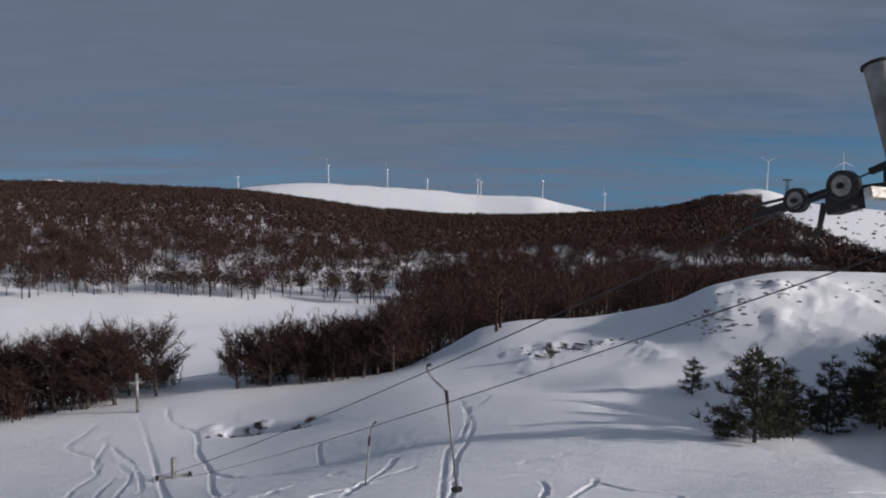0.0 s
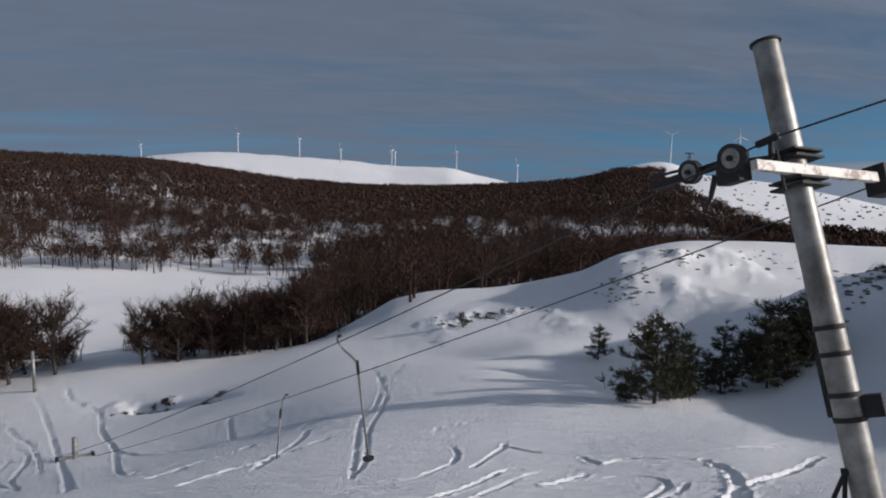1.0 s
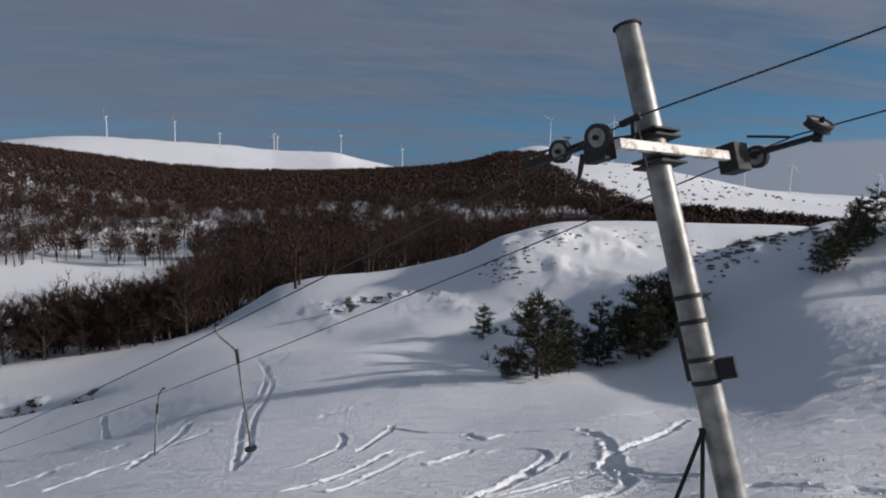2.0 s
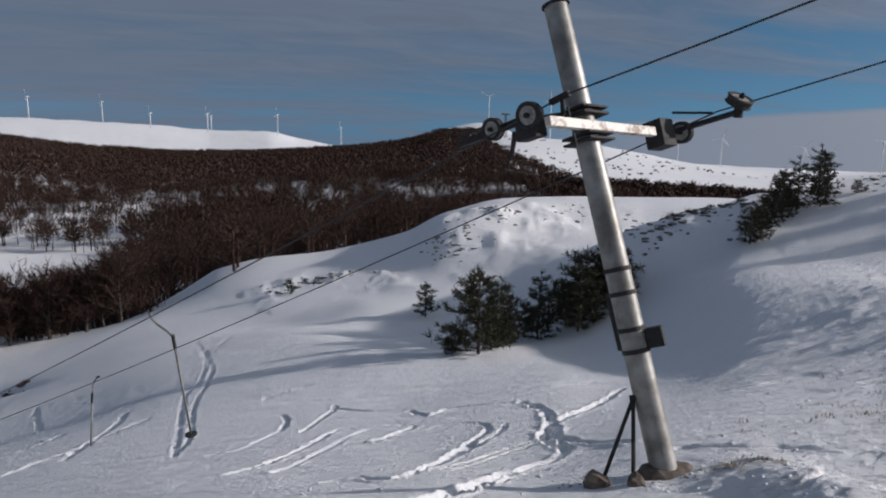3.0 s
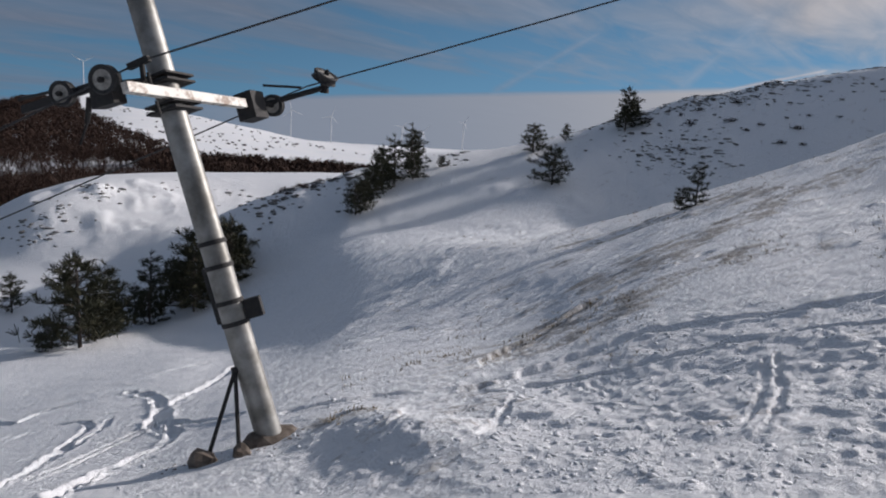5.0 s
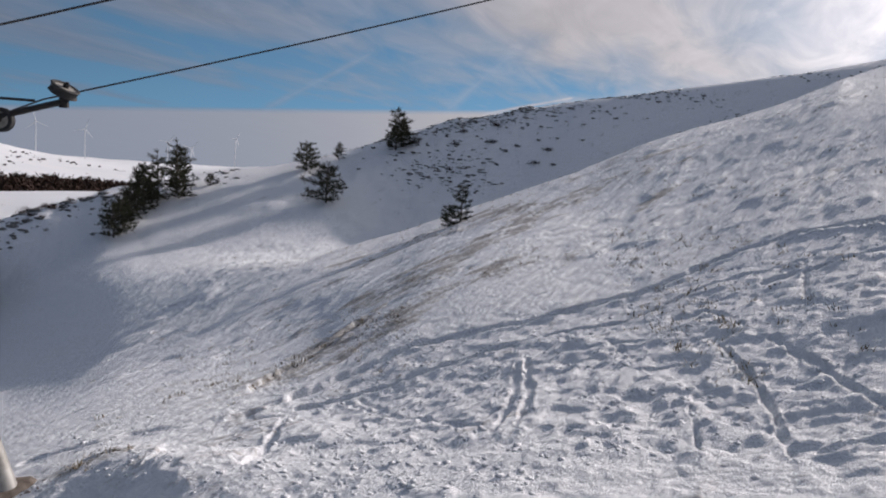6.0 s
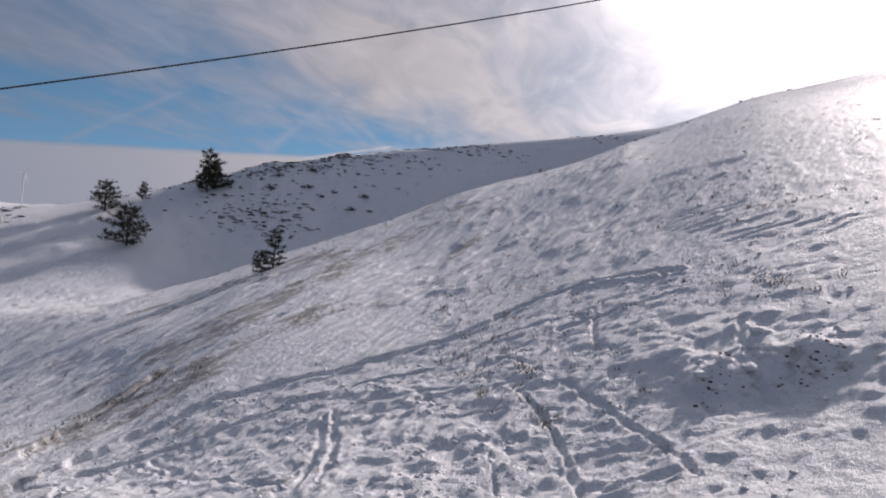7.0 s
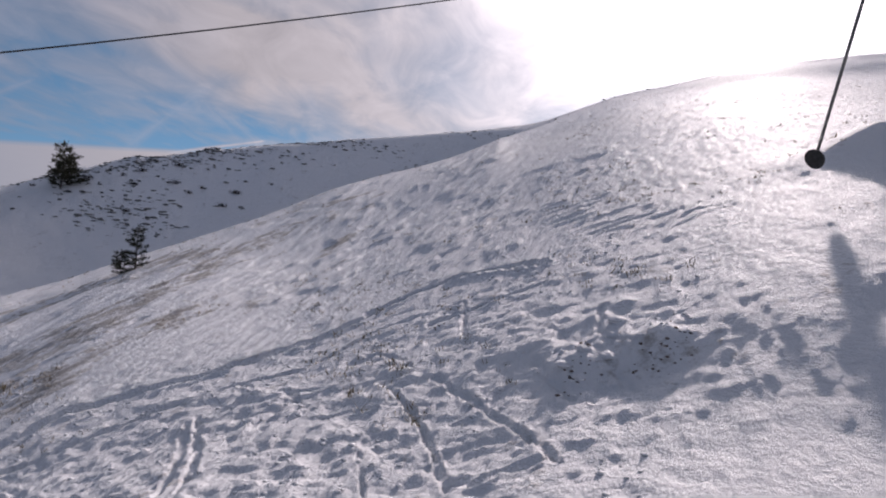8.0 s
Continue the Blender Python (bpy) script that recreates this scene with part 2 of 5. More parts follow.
FOLD = [(-60, 34, -13.9), (-20, 34, -13.9), (0, 30, -10.85), (15, 30, -9.7), (30, 28, -9.1), (45, 25, -5.7), (58, 20, -3.85), (63, 22, -3.4),
        (70, 25, -2.4), (78, 29, -0.85), (82, 31, 0.22), (90, 38, 2.45), (97.5, 46, 5.75), (104, 48, 8.3), (115, 46, 9.6), (125, 46, 10),
        (160, 45, 8), (220, 45, 2), (270, 38, -9)]
HOLLOW = [(-60, 46, -17.0), (-20, 44, -16.4), (0, 40, -12.7), (12, 38, -11.4), (22, 36, -11.3), (34, 34, -8.6), (45, 33, -6.0), (58, 30, -5.2),
          (63, 35, -5.1), (70, 38, -4.5), (78, 41, -2.6), (84, 44, -0.7), (92, 49, 2.6), (95, 51, 4.8), (97.5, 53, 6.6), (104, 53, 9.4), (115, 52, 11.6),
          (125, 52, 12), (160, 52, 9), (220, 52, 2.5), (270, 50, -12)]
SPUR = [(-60, 56, -19), (-20, 52, -17.9), (0, 47, -13.8), (8, 44, -12.6), (15, 41, -11.2), (20, 41, -11.0), (25, 41, -10.6), (30, 40, -8.6),
        (34, 40, -6.5), (42.5, 42, -4.5), (48, 44, -3.5), (55, 46, -2.6), (60, 48, -1.45), (64.5, 48.5, 0.0), (69, 48, 1.15), (77, 49, 2.75),
        (85, 52, 4.5), (92, 56, 6.15), (97.5, 61, 8.0), (104, 59, 10.6), (115, 58, 13.0), (125, 58, 13.7), (160, 60, 10), (220, 60, 3), (270, 62, -15)]
SADDLE = [(-60, 64, -20.5), (-20, 57, -18.4), (0, 53, -14.3), (8, 49, -12.6), (15, 48, -11.7), (22, 48, -10.6), (30, 51, -9.0), (36, 53, -8.8),
          (42.5, 54, -7.6), (48, 57, -6.6), (55, 62, -6), (64, 62, -4), (72, 62, -1), (85, 66, 2), (97, 74, 5), (110, 80, 11), (125, 80, 12),
          (160, 80, 10), (220, 80, 2), (270, 80, -20)]
BROW = [(-60, 74, -22.5), (-32, 66, -20.1), (-22, 62, -18.8), (-10, 58, -17.0), (-3.6, 57, -15.7), (0, 57, -14.65), (5.3, 57, -12.95),
        (11.4, 55, -12.0), (17.3, 57, -10.5), (20.8, 56, -8.4), (25.6, 60, -7.5), (31.3, 66, -7.6), (42, 70, -7.7), (50, 76, -8), (60, 85, -9),
        (80, 100, -6), (100, 110, 2), (125, 110, 6), (160, 110, 5), (220, 110, -4), (270, 105, -28)]
VALLEY = [(-60, 150, -42), (-32, 145, -40), (-16, 140, -38), (-5, 130, -35), (5, 125, -29), (15, 125, -25), (25, 130, -22), (35, 140, -24),
          (45, 160, -28), (60, 180, -30), (80, 200, -25), (100, 200, -15), (125, 200, -8), (160, 200, -10), (220, 200, -22), (270, 160, -45)]
FIELD = [(-60, 310, -44), (-32, 310, -42.5), (-24, 300, -44.5), (-14, 295, -46.5), (-3.6, 290, -47.5), (5, 300, -45), (15, 320, -41), (25, 360, -41),
         (32, 400, -47), (40, 430, -50), (50, 430, -52), (65, 450, -48), (100, 450, -50), (160, 450, -50), (220, 450, -60), (270, 350, -52)]
RIDGE = [(-60, 900, -25), (-31, 900, -23), (-16, 900, -26), (-10, 900, -37), (-4.5, 900, -50), (3, 900, -56), (12, 900, -53), (17.7, 900, -43),
         (20.4, 900, -32), (22.8, 900, -31), (25.5, 900, -30), (29, 900, -33), (33.5, 900, -42), (38, 900, -54), (45, 900, -65), (50, 900, -61), (53, 900, -56),
         (60, 900, -64), (100, 900, -70), (160, 900, -60), (220, 900, -60), (270, 900, -40)]
BACK = [(-60, 1400, -90), (0, 1400, -110), (17, 1400, -75), (20, 1400, -38), (23.2, 1400, -21), (26, 1400, -42), (30, 1400, -75), (40, 1400, -92), (60, 1400, -110), (120, 1400, -120), (200, 1400, -120), (270, 1400, -100)]
FAR = [(-60, 2300, -90), (-31, 2300, -60), (-28, 2300, -27), (-25, 2300, -52), (-18, 2300, -62), (-14.5, 2300, -45), (-13.4, 2300, -40), (-10.6, 2300, -33),
       (-5.4, 2300, -40), (-1, 2300, -52), (2.9, 2300, -67), (6.8, 2300, -70), (9.4, 2300, -94), (12.4, 2300, -114), (16, 2300, -130),
       (30, 2300, -140), (60, 2300, -150), (120, 2300, -150), (200, 2300, -150), (270, 2300, -120)]
LINES = [APRON, TERRACE, SLOPE, FOLD, HOLLOW, SPUR, SADDLE, BROW, VALLEY, FIELD, RIDGE, BACK, FAR]


def slopes(x, y):
    """Monotone cubic slopes along the last axis."""
    h, dl = np.diff(x), np.diff(y) / np.diff(x)
    m = np.zeros_like(y)
    w1, w2 = 2 * h[..., 1:] + h[..., :-1], h[..., 1:] + 2 * h[..., :-1]
    a, b = dl[..., :-1], dl[..., 1:]
    ok = a * b > 0
    m[..., 1:-1] = np.where(ok, (w1 + w2) / np.where(ok, w1 / np.where(ok, a, 1) + w2 / np.where(ok, b, 1), 1), 0)
    m[..., 0], m[..., -1] = dl[..., 0], dl[..., -1]
    return m


def hermite(u, h, y0, y1, m0, m1):
    return (y0 * (1 + 2 * u) * (1 - u) ** 2 + m0 * h * u * (1 - u) ** 2 + y1 * u * u * (3 - 2 * u) + m1 * h * u * u * (u - 1))


STEP = 0.25
BEARINGS = np.arange(-90, 270 + STEP, STEP)


def ring_tables():
    rs, zs = [np.zeros_like(BEARINGS)], [np.full_like(BEARINGS, -1.65)]
    for line in LINES:
        a = np.array(line, float)
        a = np.concatenate([a[-3:] - (360, 0, 0), a, a[:3] + (360, 0, 0)])
        i = np.clip(np.searchsorted(a[:, 0], BEARINGS, side="right") - 1, 0, len(a) - 2)
        h = a[i + 1, 0] - a[i, 0]
        u = (BEARINGS - a[i, 0]) / h
        got = []
        for c in (1, 2):
            m = slopes(a[:, 0], a[:, c])
            got.append(hermite(u, h, a[i, c], a[i + 1, c], m[i], m[i + 1]))
        rs.append(got[0])
        zs.append(got[1])
    rs.append(np.full_like(BEARINGS, 4900.0))
    zs.append(np.full_like(BEARINGS, -330.0))
    r, z = np.array(rs).T, np.array(zs).T
    m = slopes(r, z)
    m[:, 0] = 0.0
    return r, z, m


RING_R, RING_Z, RING_M = ring_tables()


def smooth_height(az, r):
    """The land's height without its small relief; az in degrees."""
    az = (np.asarray(az, float) + 90) % 360 - 90
    r = np.asarray(r, float)
    az, r = np.broadcast_arrays(az, r)
    f = (az + 90) / STEP
    i0 = np.clip(f.astype(int), 0, len(BEARINGS) - 2)
    out = 0
    for i, w in ((i0, 1 - (f - i0)), (i0 + 1, f - i0)):
        k = np.clip((RING_R[i] <= r[..., None]).sum(-1) - 1, 0, RING_R.shape[1] - 2)
        x0, x1 = RING_R[i, k], RING_R[i, k + 1]
        h = x1 - x0
        out = out + w * hermite(np.clip((r - x0) / h, 0, 1), h, RING_Z[i, k], RING_Z[i, k + 1], RING_M[i, k], RING_M[i, k + 1])
    return out


def waves(x, y, size, octaves, seed, stretch=1.0, turn=0.0):
    """Random relief of the given size in metres, about -1 to 1: lattice noise in octaves."""
    c, n = math.cos(radians(turn)), math.sin(radians(turn))
    u, v = (x * c + y * n) / stretch / size, (-x * n + y * c) / size
    grid = np.random.default_rng(seed).uniform(-1, 1, (256, 256))
    out, amp, tot = np.zeros_like(u), 1.0, 0.0
    for k in range(octaves):
        p, q = u * 2 ** k + 17.3 * k, v * 2 ** k + 9.1 * k
        i, j = np.floor(p).astype(int), np.floor(q).astype(int)
        f, g = p - i, q - j
        f, g = f * f * (3 - 2 * f), g * g * (3 - 2 * g)
        a, b = grid[i % 256, j % 256], grid[(i + 1) % 256, j % 256]
        d, e = grid[i % 256, (j + 1) % 256], grid[(i + 1) % 256, (j + 1) % 256]
        out += amp * ((a * (1 - f) + b * f) * (1 - g) + (d * (1 - f) + e * f) * g)
        tot += amp
        amp *= 0.5
    return out / tot * 1.6


def bump_at(x, y, cx, cy, rx, ry, turn=0.0):
    c, s = math.cos(radians(turn)), math.sin(radians(turn))
    u, v = (x - cx) * c + (y - cy) * s, -(x - cx) * s + (y - cy) * c
    return np.exp(-(u / rx) ** 2 - (v / ry) ** 2)


def at(az, r):
    return r * math.sin(radians(az)), r * math.cos(radians(az))


def turf_mask(x, y):
    """Where the wind has blown the snow off the flank; raised to stand in for shade there too."""
    az, r = np.degrees(np.arctan2(x, y)), np.hypot(x, y)
    band = np.exp(-((az - 66 - 14 * np.log(np.maximum(r, 1) / 14)) / 15) ** 2) * np.clip((r - 6) / 5, 0, 1) * np.clip((36 - r) / 12, 0, 1)
    base = np.maximum(bump_at(x, y, 4.75, 5.0, 0.6, 0.3, -35) * 0.65, bump_at(x, y, 6.6, -2.0, 0.7, 0.4, 40) * 0.36)
    # second term: dirty snow and painted shade close by, right of the pylon
    thin = 0.24 * np.clip((az - 42) / 12, 0, 1) * np.clip((80 - r) / 30, 0, 1) + 0.14 * np.clip((64 - az) / 8, 0, 1) * np.clip((az - 40) / 6, 0, 1) * np.clip((13 - r) / 4, 0, 1)
    streak = 0.50 + 0.75 * waves(x, y, 0.9, 4, 21, 4, -16) + 0.25 * waves(x, y, 5, 2, 22, 2, -16)
    return np.clip(np.minimum(np.maximum(band * streak, thin), 0.62) + base, 0, 1)


# ski tracks and foot trails in plan: (points, half width, depth)
FAR_TRACKS = [
    ([(-21.4, 55.9), (-19.5, 52.2), (-17.5, 50.1), (-16, 47.1), (-14.1, 41.4), (-12.2, 37), (-10.6, 33.6), (-8.6, 31.1), (-6.8, 29.9), (-5.1, 28), (-4, 28.4), (-2.3, 27.2), (-1.1, 28.9)], 0.092, 0.111),
    ([(-12.2, 37), (-10.8, 33.4), (-7.6, 23.7), (-6.5, 21), (-6.5, 22)], 0.079, 0.093),
    ([(-23.4, 55.4), (-19.8, 48.1), (-15.3, 38.1), (-11.3, 28.9), (-7.2, 18.7)], 0.119, 0.076),
    ([(-5.4, 18.7), (-4.9, 19.7), (-4.2, 21.9), (-3.4, 23.8)], 0.106, 0.102),
    ([(-3.78, 16.14), (-3.03, 17.62), (-2.5, 18.4), (-1.7, 20.5), (-0.8, 22.2)], 0.106, 0.085),
    ([(-5, 30), (-6.1, 35.8), (-5.6, 35.9)], 0.079, 0.085),
]
WAVY_TRACKS = [
    ([(-25.9, 53.5), (-25.3, 48.8), (-23.9, 46), (-20.6, 42.3), (-18.1, 37.4), (-17.2, 33.3), (-15.5, 29.3), (-12.9, 25.5)], 0.079, 0.102),
    ([(-23.5, 51.8), (-23.3, 48.5), (-22.1, 47.1), (-19.9, 41), (-18.1, 37.4)], 0.073, 0.085),
    ([(-21, 45.7), (-18.6, 41.7), (-17.2, 39.7), (-14.9, 35.1), (-12.8, 30.3), (-12.4, 28.5)], 0.073, 0.093),
    ([(-16.3, 35.5), (-14.8, 30.5), (-12.3, 25.9), (-10, 22.1)], 0.073, 0.093),
    ([(-17.5, 38.8), (-15.5, 35.5), (-13.2, 28.8), (-9.9, 21.9)], 0.073, 0.085),
]
PISTE_TRACKS = [
    ([(0.07, 14.16), (0.29, 16.69), (0.5, 22.7), (1, 27.2), (1.4, 31.4), (1.4, 37.2), (2.1, 37.9), (2.7, 40.8), (2.3, 43.3)], 0.063, 0.064),
    ([(-0.02, 13.45), (0.2, 24.7), (0.7, 28), (1.2, 32.8), (1.2, 37.7), (1, 41.5), (1.5, 42.7), (2.2, 40.2)], 0.063, 0.056),
    ([(-4.1, 29.9), (-3, 29.6), (-1.6, 28.8), (-0.8, 28.3)], 0.098, 0.064),
    ([(-2.36, 17.14), (-2, 20.2), (-1.7, 22.9), (-1.6, 25.3), (-1.2, 25.9)], 0.098, 0.064),
    ([(3.8, 48.9), (4.7, 48.6), (5.6, 46.3)], 0.098, 0.08),
    ([(2.7, 47.8), (4.1, 47.7)], 0.098, 0.08),
    ([(2.5, 21.4), (3.2, 21.9), (4, 22.3)], 0.084, 0.064),
]
LOOP_TRACKS = [
    ([(1.7, 7.88), (2.09, 7.84), (2.39, 7.45), (2.87, 7.88), (3.55, 8.69), (4.39, 9.79), (5.05, 10.72), (5.3, 11.5), (5.14, 11.98), (4.74, 12.15), (4.17, 11.85)], 0.072, 0.086),
    ([(2.78, 7.81), (3.18, 8.12), (3.75, 8.78), (4.62, 9.75), (5.07, 10.27), (5.57, 11.1)], 0.051, 0.058),
    ([(3.15, 7.83), (3.75, 8.16), (4.37, 8.6), (5.01, 8.97)], 0.042, 0.048),
    ([(3.16, 7.64), (3.73, 7.92), (4.35, 8.38), (4.95, 8.68)], 0.034, 0.048),
    ([(0.57, 12.76), (1.14, 12.93), (1.77, 14.12), (2.2, 15.29), (2.52, 16.94), (2.5, 17.9)], 0.059, 0.067),
    ([(0.7, 9.97), (1.28, 10.48), (1.8, 11.3), (2.5, 12.63), (2.99, 13.49), (3.37, 13.44)], 0.068, 0.077),
]
DEEP_TRACKS = [
    ([(9.85, 13.82), (7.94, 11.89), (6.75, 10.87), (5.88, 10.03), (5.23, 9.11), (4.96, 8.28), (4.84, 7.77), (4.44, 7.31), (4.05, 7.13), (3.34, 6.71), (2.44, 5.75), (1.97, 5.32), (1.69, 5.03)], 0.085, 0.092),
    ([(2.37, 5.56), (2.93, 6.08), (3.6, 6.69), (4, 6.77)], 0.051, 0.055),
    ([(7.19, 13.71), (6.82, 12.02), (6.11, 10.45), (5.42, 9.07), (5.21, 8.35), (5.23, 7.77), (5.34, 7.14)], 0.093, 0.11),
    ([(3.82, 17.51), (4.41, 16.37), (5.12, 15.9), (5.13, 14.18), (5.8, 14.63), (6.29, 14.48), (6.76, 13.97), (7.22, 13.63)], 0.085, 0.064),
    ([(1.32, 9.52), (1.82, 10.27), (2.63, 11.77), (3.45, 13.06), (4.32, 13.3)], 0.06, 0.055),
    ([(2.42, 14.07), (3.08, 15.83), (3.67, 17.12), (3.9, 18)], 0.068, 0.074),
]
SCRATCH_TRACKS = [
    ([(8.39, 14.88), (9.54, 15.2), (11.1, 15.6)], 0.07, 0.05),
    ([(3.31, 11.5), (4, 12.27), (4.35, 12.6)], 0.11, 0.1),
    ([(4.49, 3.78), (5.24, 4.14)], 0.04, 0.035),
    ([(4.68, 2.95), (5.44, 3.29), (6.49, 3.86)], 0.04, 0.03),
    ([(8.73, 0.29), (8.15, -0.18), (7.72, -0.36)], 0.03, 0.025),
    ([(6.83, 0.36), (6.84, -0.12), (6.68, -0.55)], 0.03, 0.02),
    ([(8.87, 1.74), (7.84, 0.75), (7.71, -0.04)], 0.03, 0.02),
    ([(7.93, -1.57), (6.81, -1.91), (5.94, -2.11)], 0.03, 0.02),
    ([(4.99, -0.87), (5.08, -1.04), (5.1, -1.24)], 0.06, 0.04),
]
TRAIL_TRACKS = [
    ([(7.64, 5.29), (8.61, 5.46), (9.86, 5.5), (11.47, 5.45), (12.23, 5.04), (13.55, 4.59)], 0.11, 0.055),
    ([(6.66, 4.55), (7.25, 4.33), (8.11, 4.04), (8.93, 3.44), (9.49, 2.2), (10.24, 0.9), (11.23, -0.13), (11.08, -1.27), (10.47, -1.89)], 0.11, 0.12),
    ([(5.3, 6.1), (5.66, 5.72), (6.09, 5.43), (6.35, 5.06), (7.01, 4.78)], 0.1, 0.07),
    ([(6.97, 4), (7.48, 3.34), (7.99, 2.66), (8.57, 1.91), (8.78, 0.92)], 0.06, 0.045),
    ([(8.92, 0.69), (9.63, 0.12), (9.77, -0.87)], 0.06, 0.05),
    ([(9.17, -0.55), (9.4, -1.18), (9.47, -1.8)], 0.07, 0.06),
    ([(5.02, 5.01), (5.28, 4.7), (5.9, 4.58), (6.48, 4.38), (6.66, 4.08)], 0.05, 0.05),
]
NEAR_TRACKS = [
    ([(7.8, 1.72), (6.24, 1.24), (5.13, 1.06)], 0.034, 0.03),
    ([(7.65, 1.77), (6.33, 1.41), (5.17, 1.21)], 0.034, 0.025),
    ([(7.47, -0.09), (6.75, -0.36), (6.24, -0.5), (5.71, -0.61), (4.98, -0.72)], 0.026, 0.043),
    ([(7.34, -0.58), (6.62, -0.86), (6.04, -1.08), (5.43, -1.28), (5.06, -1.36)], 0.03, 0.034),
    ([(5.91, -0.06), (5.49, -0.13), (5.08, -0.2)], 0.022, 0.038),
    ([(9.75, -0.89), (8.25, -0.86)], 0.022, 0.034),
    ([(7.92, -2.18), (7.12, -2.03), (6.63, -2.28)], 0.03, 0.043),
    ([(7.89, 0.87), (7.08, 0.48)], 0.03, 0.025),
    ([(7.22, -1.39), (6.33, -1.55), (6.05, -1.62)], 0.03, 0.025),
    ([(7.17, 3.56), (6.57, 2.83), (6.17, 2.36)], 0.038, 0.03),
    ([(7.22, 3.38), (6.39, 2.53), (5.87, 1.89), (5.58, 1.41)], 0.038, 0.034),
]
TRACKS = FAR_TRACKS + WAVY_TRACKS + PISTE_TRACKS + LOOP_TRACKS + DEEP_TRACKS + SCRATCH_TRACKS + TRAIL_TRACKS + NEAR_TRACKS


WIND = -16.0       # bearing of the wind streaks, in degrees from +x


def relief(x, y):
    r, az = np.hypot(x, y), np.degrees(np.arctan2(x, y))
    near = np.clip((r - 2.5) / 3, 0, 1)
    churn = np.clip(1.25 - np.hypot(x - 6.3, (y - 0.4) * 0.85) / 5.0, 0, 1) * np.clip((121 - az) / 14, 0.25, 1)        # trodden snow by the lift
    flank = np.clip((az - 36) / 10, 0, 1) * np.clip((r - 8) / 4, 0, 1) * np.clip((70 - r) / 30, 0, 1) * (1 - churn) * np.clip((112 - az) / 14, 0.45, 1)
    z = (0.022 - 0.012 * churn) * waves(x, y, 2.2, 3, 1, 2.0, WIND) * near * np.clip((160 - r) / 100, 0, 1)
    z += 0.12 * waves(x, y, 7, 2, 3, 1.6, WIND) * np.clip((r - 9) / 20, 0, 1) * np.clip((500 - r) / 300, 0, 1)
    z += 1.1 * waves(x, y, 50, 3, 4) * np.clip((r - 110) / 150, 0, 1)
    z += 3.0 * waves(x, y, 220, 3, 5) * np.clip((r - 350) / 400, 0, 1) * np.clip((2100 - r) / 600, 0, 1)
    z += 3.0 * waves(x, y, 130, 4, 6) * np.clip((r - 1700) / 300, 0, 1)
    # boot holes and broken crust on the trodden ground
    z += 0.014 * churn * np.clip(waves(x, y, 0.20, 4, 2, 1.3, 60) * 2.4, -1.1, 0.8) * near
    z += 0.016 * churn * np.clip(waves(x, y, 0.13, 3, 14) * 2 - 0.3, -0.3, 1) * near
    # wind-cut plates on the flank, with sharp edges and smooth drifts between
    plates = np.clip(waves(x, y, 0.40, 4, 12, 3.2, WIND) * 3 - 0.2, -0.5, 1)
    patchy = np.clip(0.55 + 1.1 * waves(x, y, 3.5, 3, 13, 2.5, WIND), 0.05, 1.2)
    z += 0.034 * flank * plates * patchy * np.clip((48 - r) / 20, 0.25, 1)
    z += 0.012 * np.clip(waves(x, y, 0.17, 3, 15, 3.6, WIND) * 2.2, -0.6, 1) * near * np.clip((60 - r) / 30, 0, 1)
    # ripples beside the snow mound
    px, py = at(104, 12.6)
    u = (x - px) * 0.28 - (y - py) * 0.96 + 0.25 * waves(x, y, 1.0, 2, 16)
    v = (x - px) * 0.96 + (y - py) * 0.28 + 0.30 * waves(x, y, 0.8, 2, 17)
    z += 0.013 * np.sin(v * 6.283 / 0.42) * np.exp(-(u / 0.75) ** 4 - (v / 2.7) ** 4)
    rocky = bump_at(x, y, *at(21, 54), 9, 7) + bump_at(x, y, *at(9, 52), 6, 3, -10) + bump_at(x, y, *at(70, 47), 14, 5, -20) \
        + bump_at(x, y, *at(40, 42), 7, 5, 20) + 1.6 * bump_at(x, y, *at(-15.8, 51), 3.6, 1.5, -30) + 0.6 * bump_at(x, y, *at(28, 58), 9, 5)
    z += 0.30 * np.maximum(waves(x, y, 2.0, 4, 8), -0.1) * np.clip(rocky, 0, 1.6)
    return z


def height(x, y):
    x, y = np.asarray(x, float), np.asarray(y, float)
    z = smooth_height(np.degrees(np.arctan2(x, y)), np.hypot(x, y)) + relief(x, y)
    for cx, cy, rx, ry, turn, h in MOUNDS:
        z = z + h * bump_at(x, y, cx, cy, rx, ry, turn)
    return z


MOUNDS = [(*at(-15.5, 50), 2.6, 1.0, -35, -0.6), (*at(-11.5, 46), 1.8, 0.6, -35, -0.45), (4.75, 3.85, 1.3, 0.55, 70, 0.22), (5.9, 3.2, 0.7, 0.4, 60, 0.10), (*at(121.3, 13.2), 1.3, 0.9, 20, 0.50), (6.15, -2.05, 0.42, 0.36, 30, -0.11), (6.62, -2.42, 0.30, 0.20, 10, 0.09), (6.55, -1.72, 0.35, 0.22, 40, 0.06), (*at(104.5, 7.0), 0.30, 0.22, 10, 0.05), (*at(81.3, 8.3), 0.16, 0.12, 0, 0.05), (*at(101, 7.6), 0.3, 0.2, 30, 0.04)]


def ground_z(x, y):
    return float(height(np.array([x]), np.array([y]))[0])


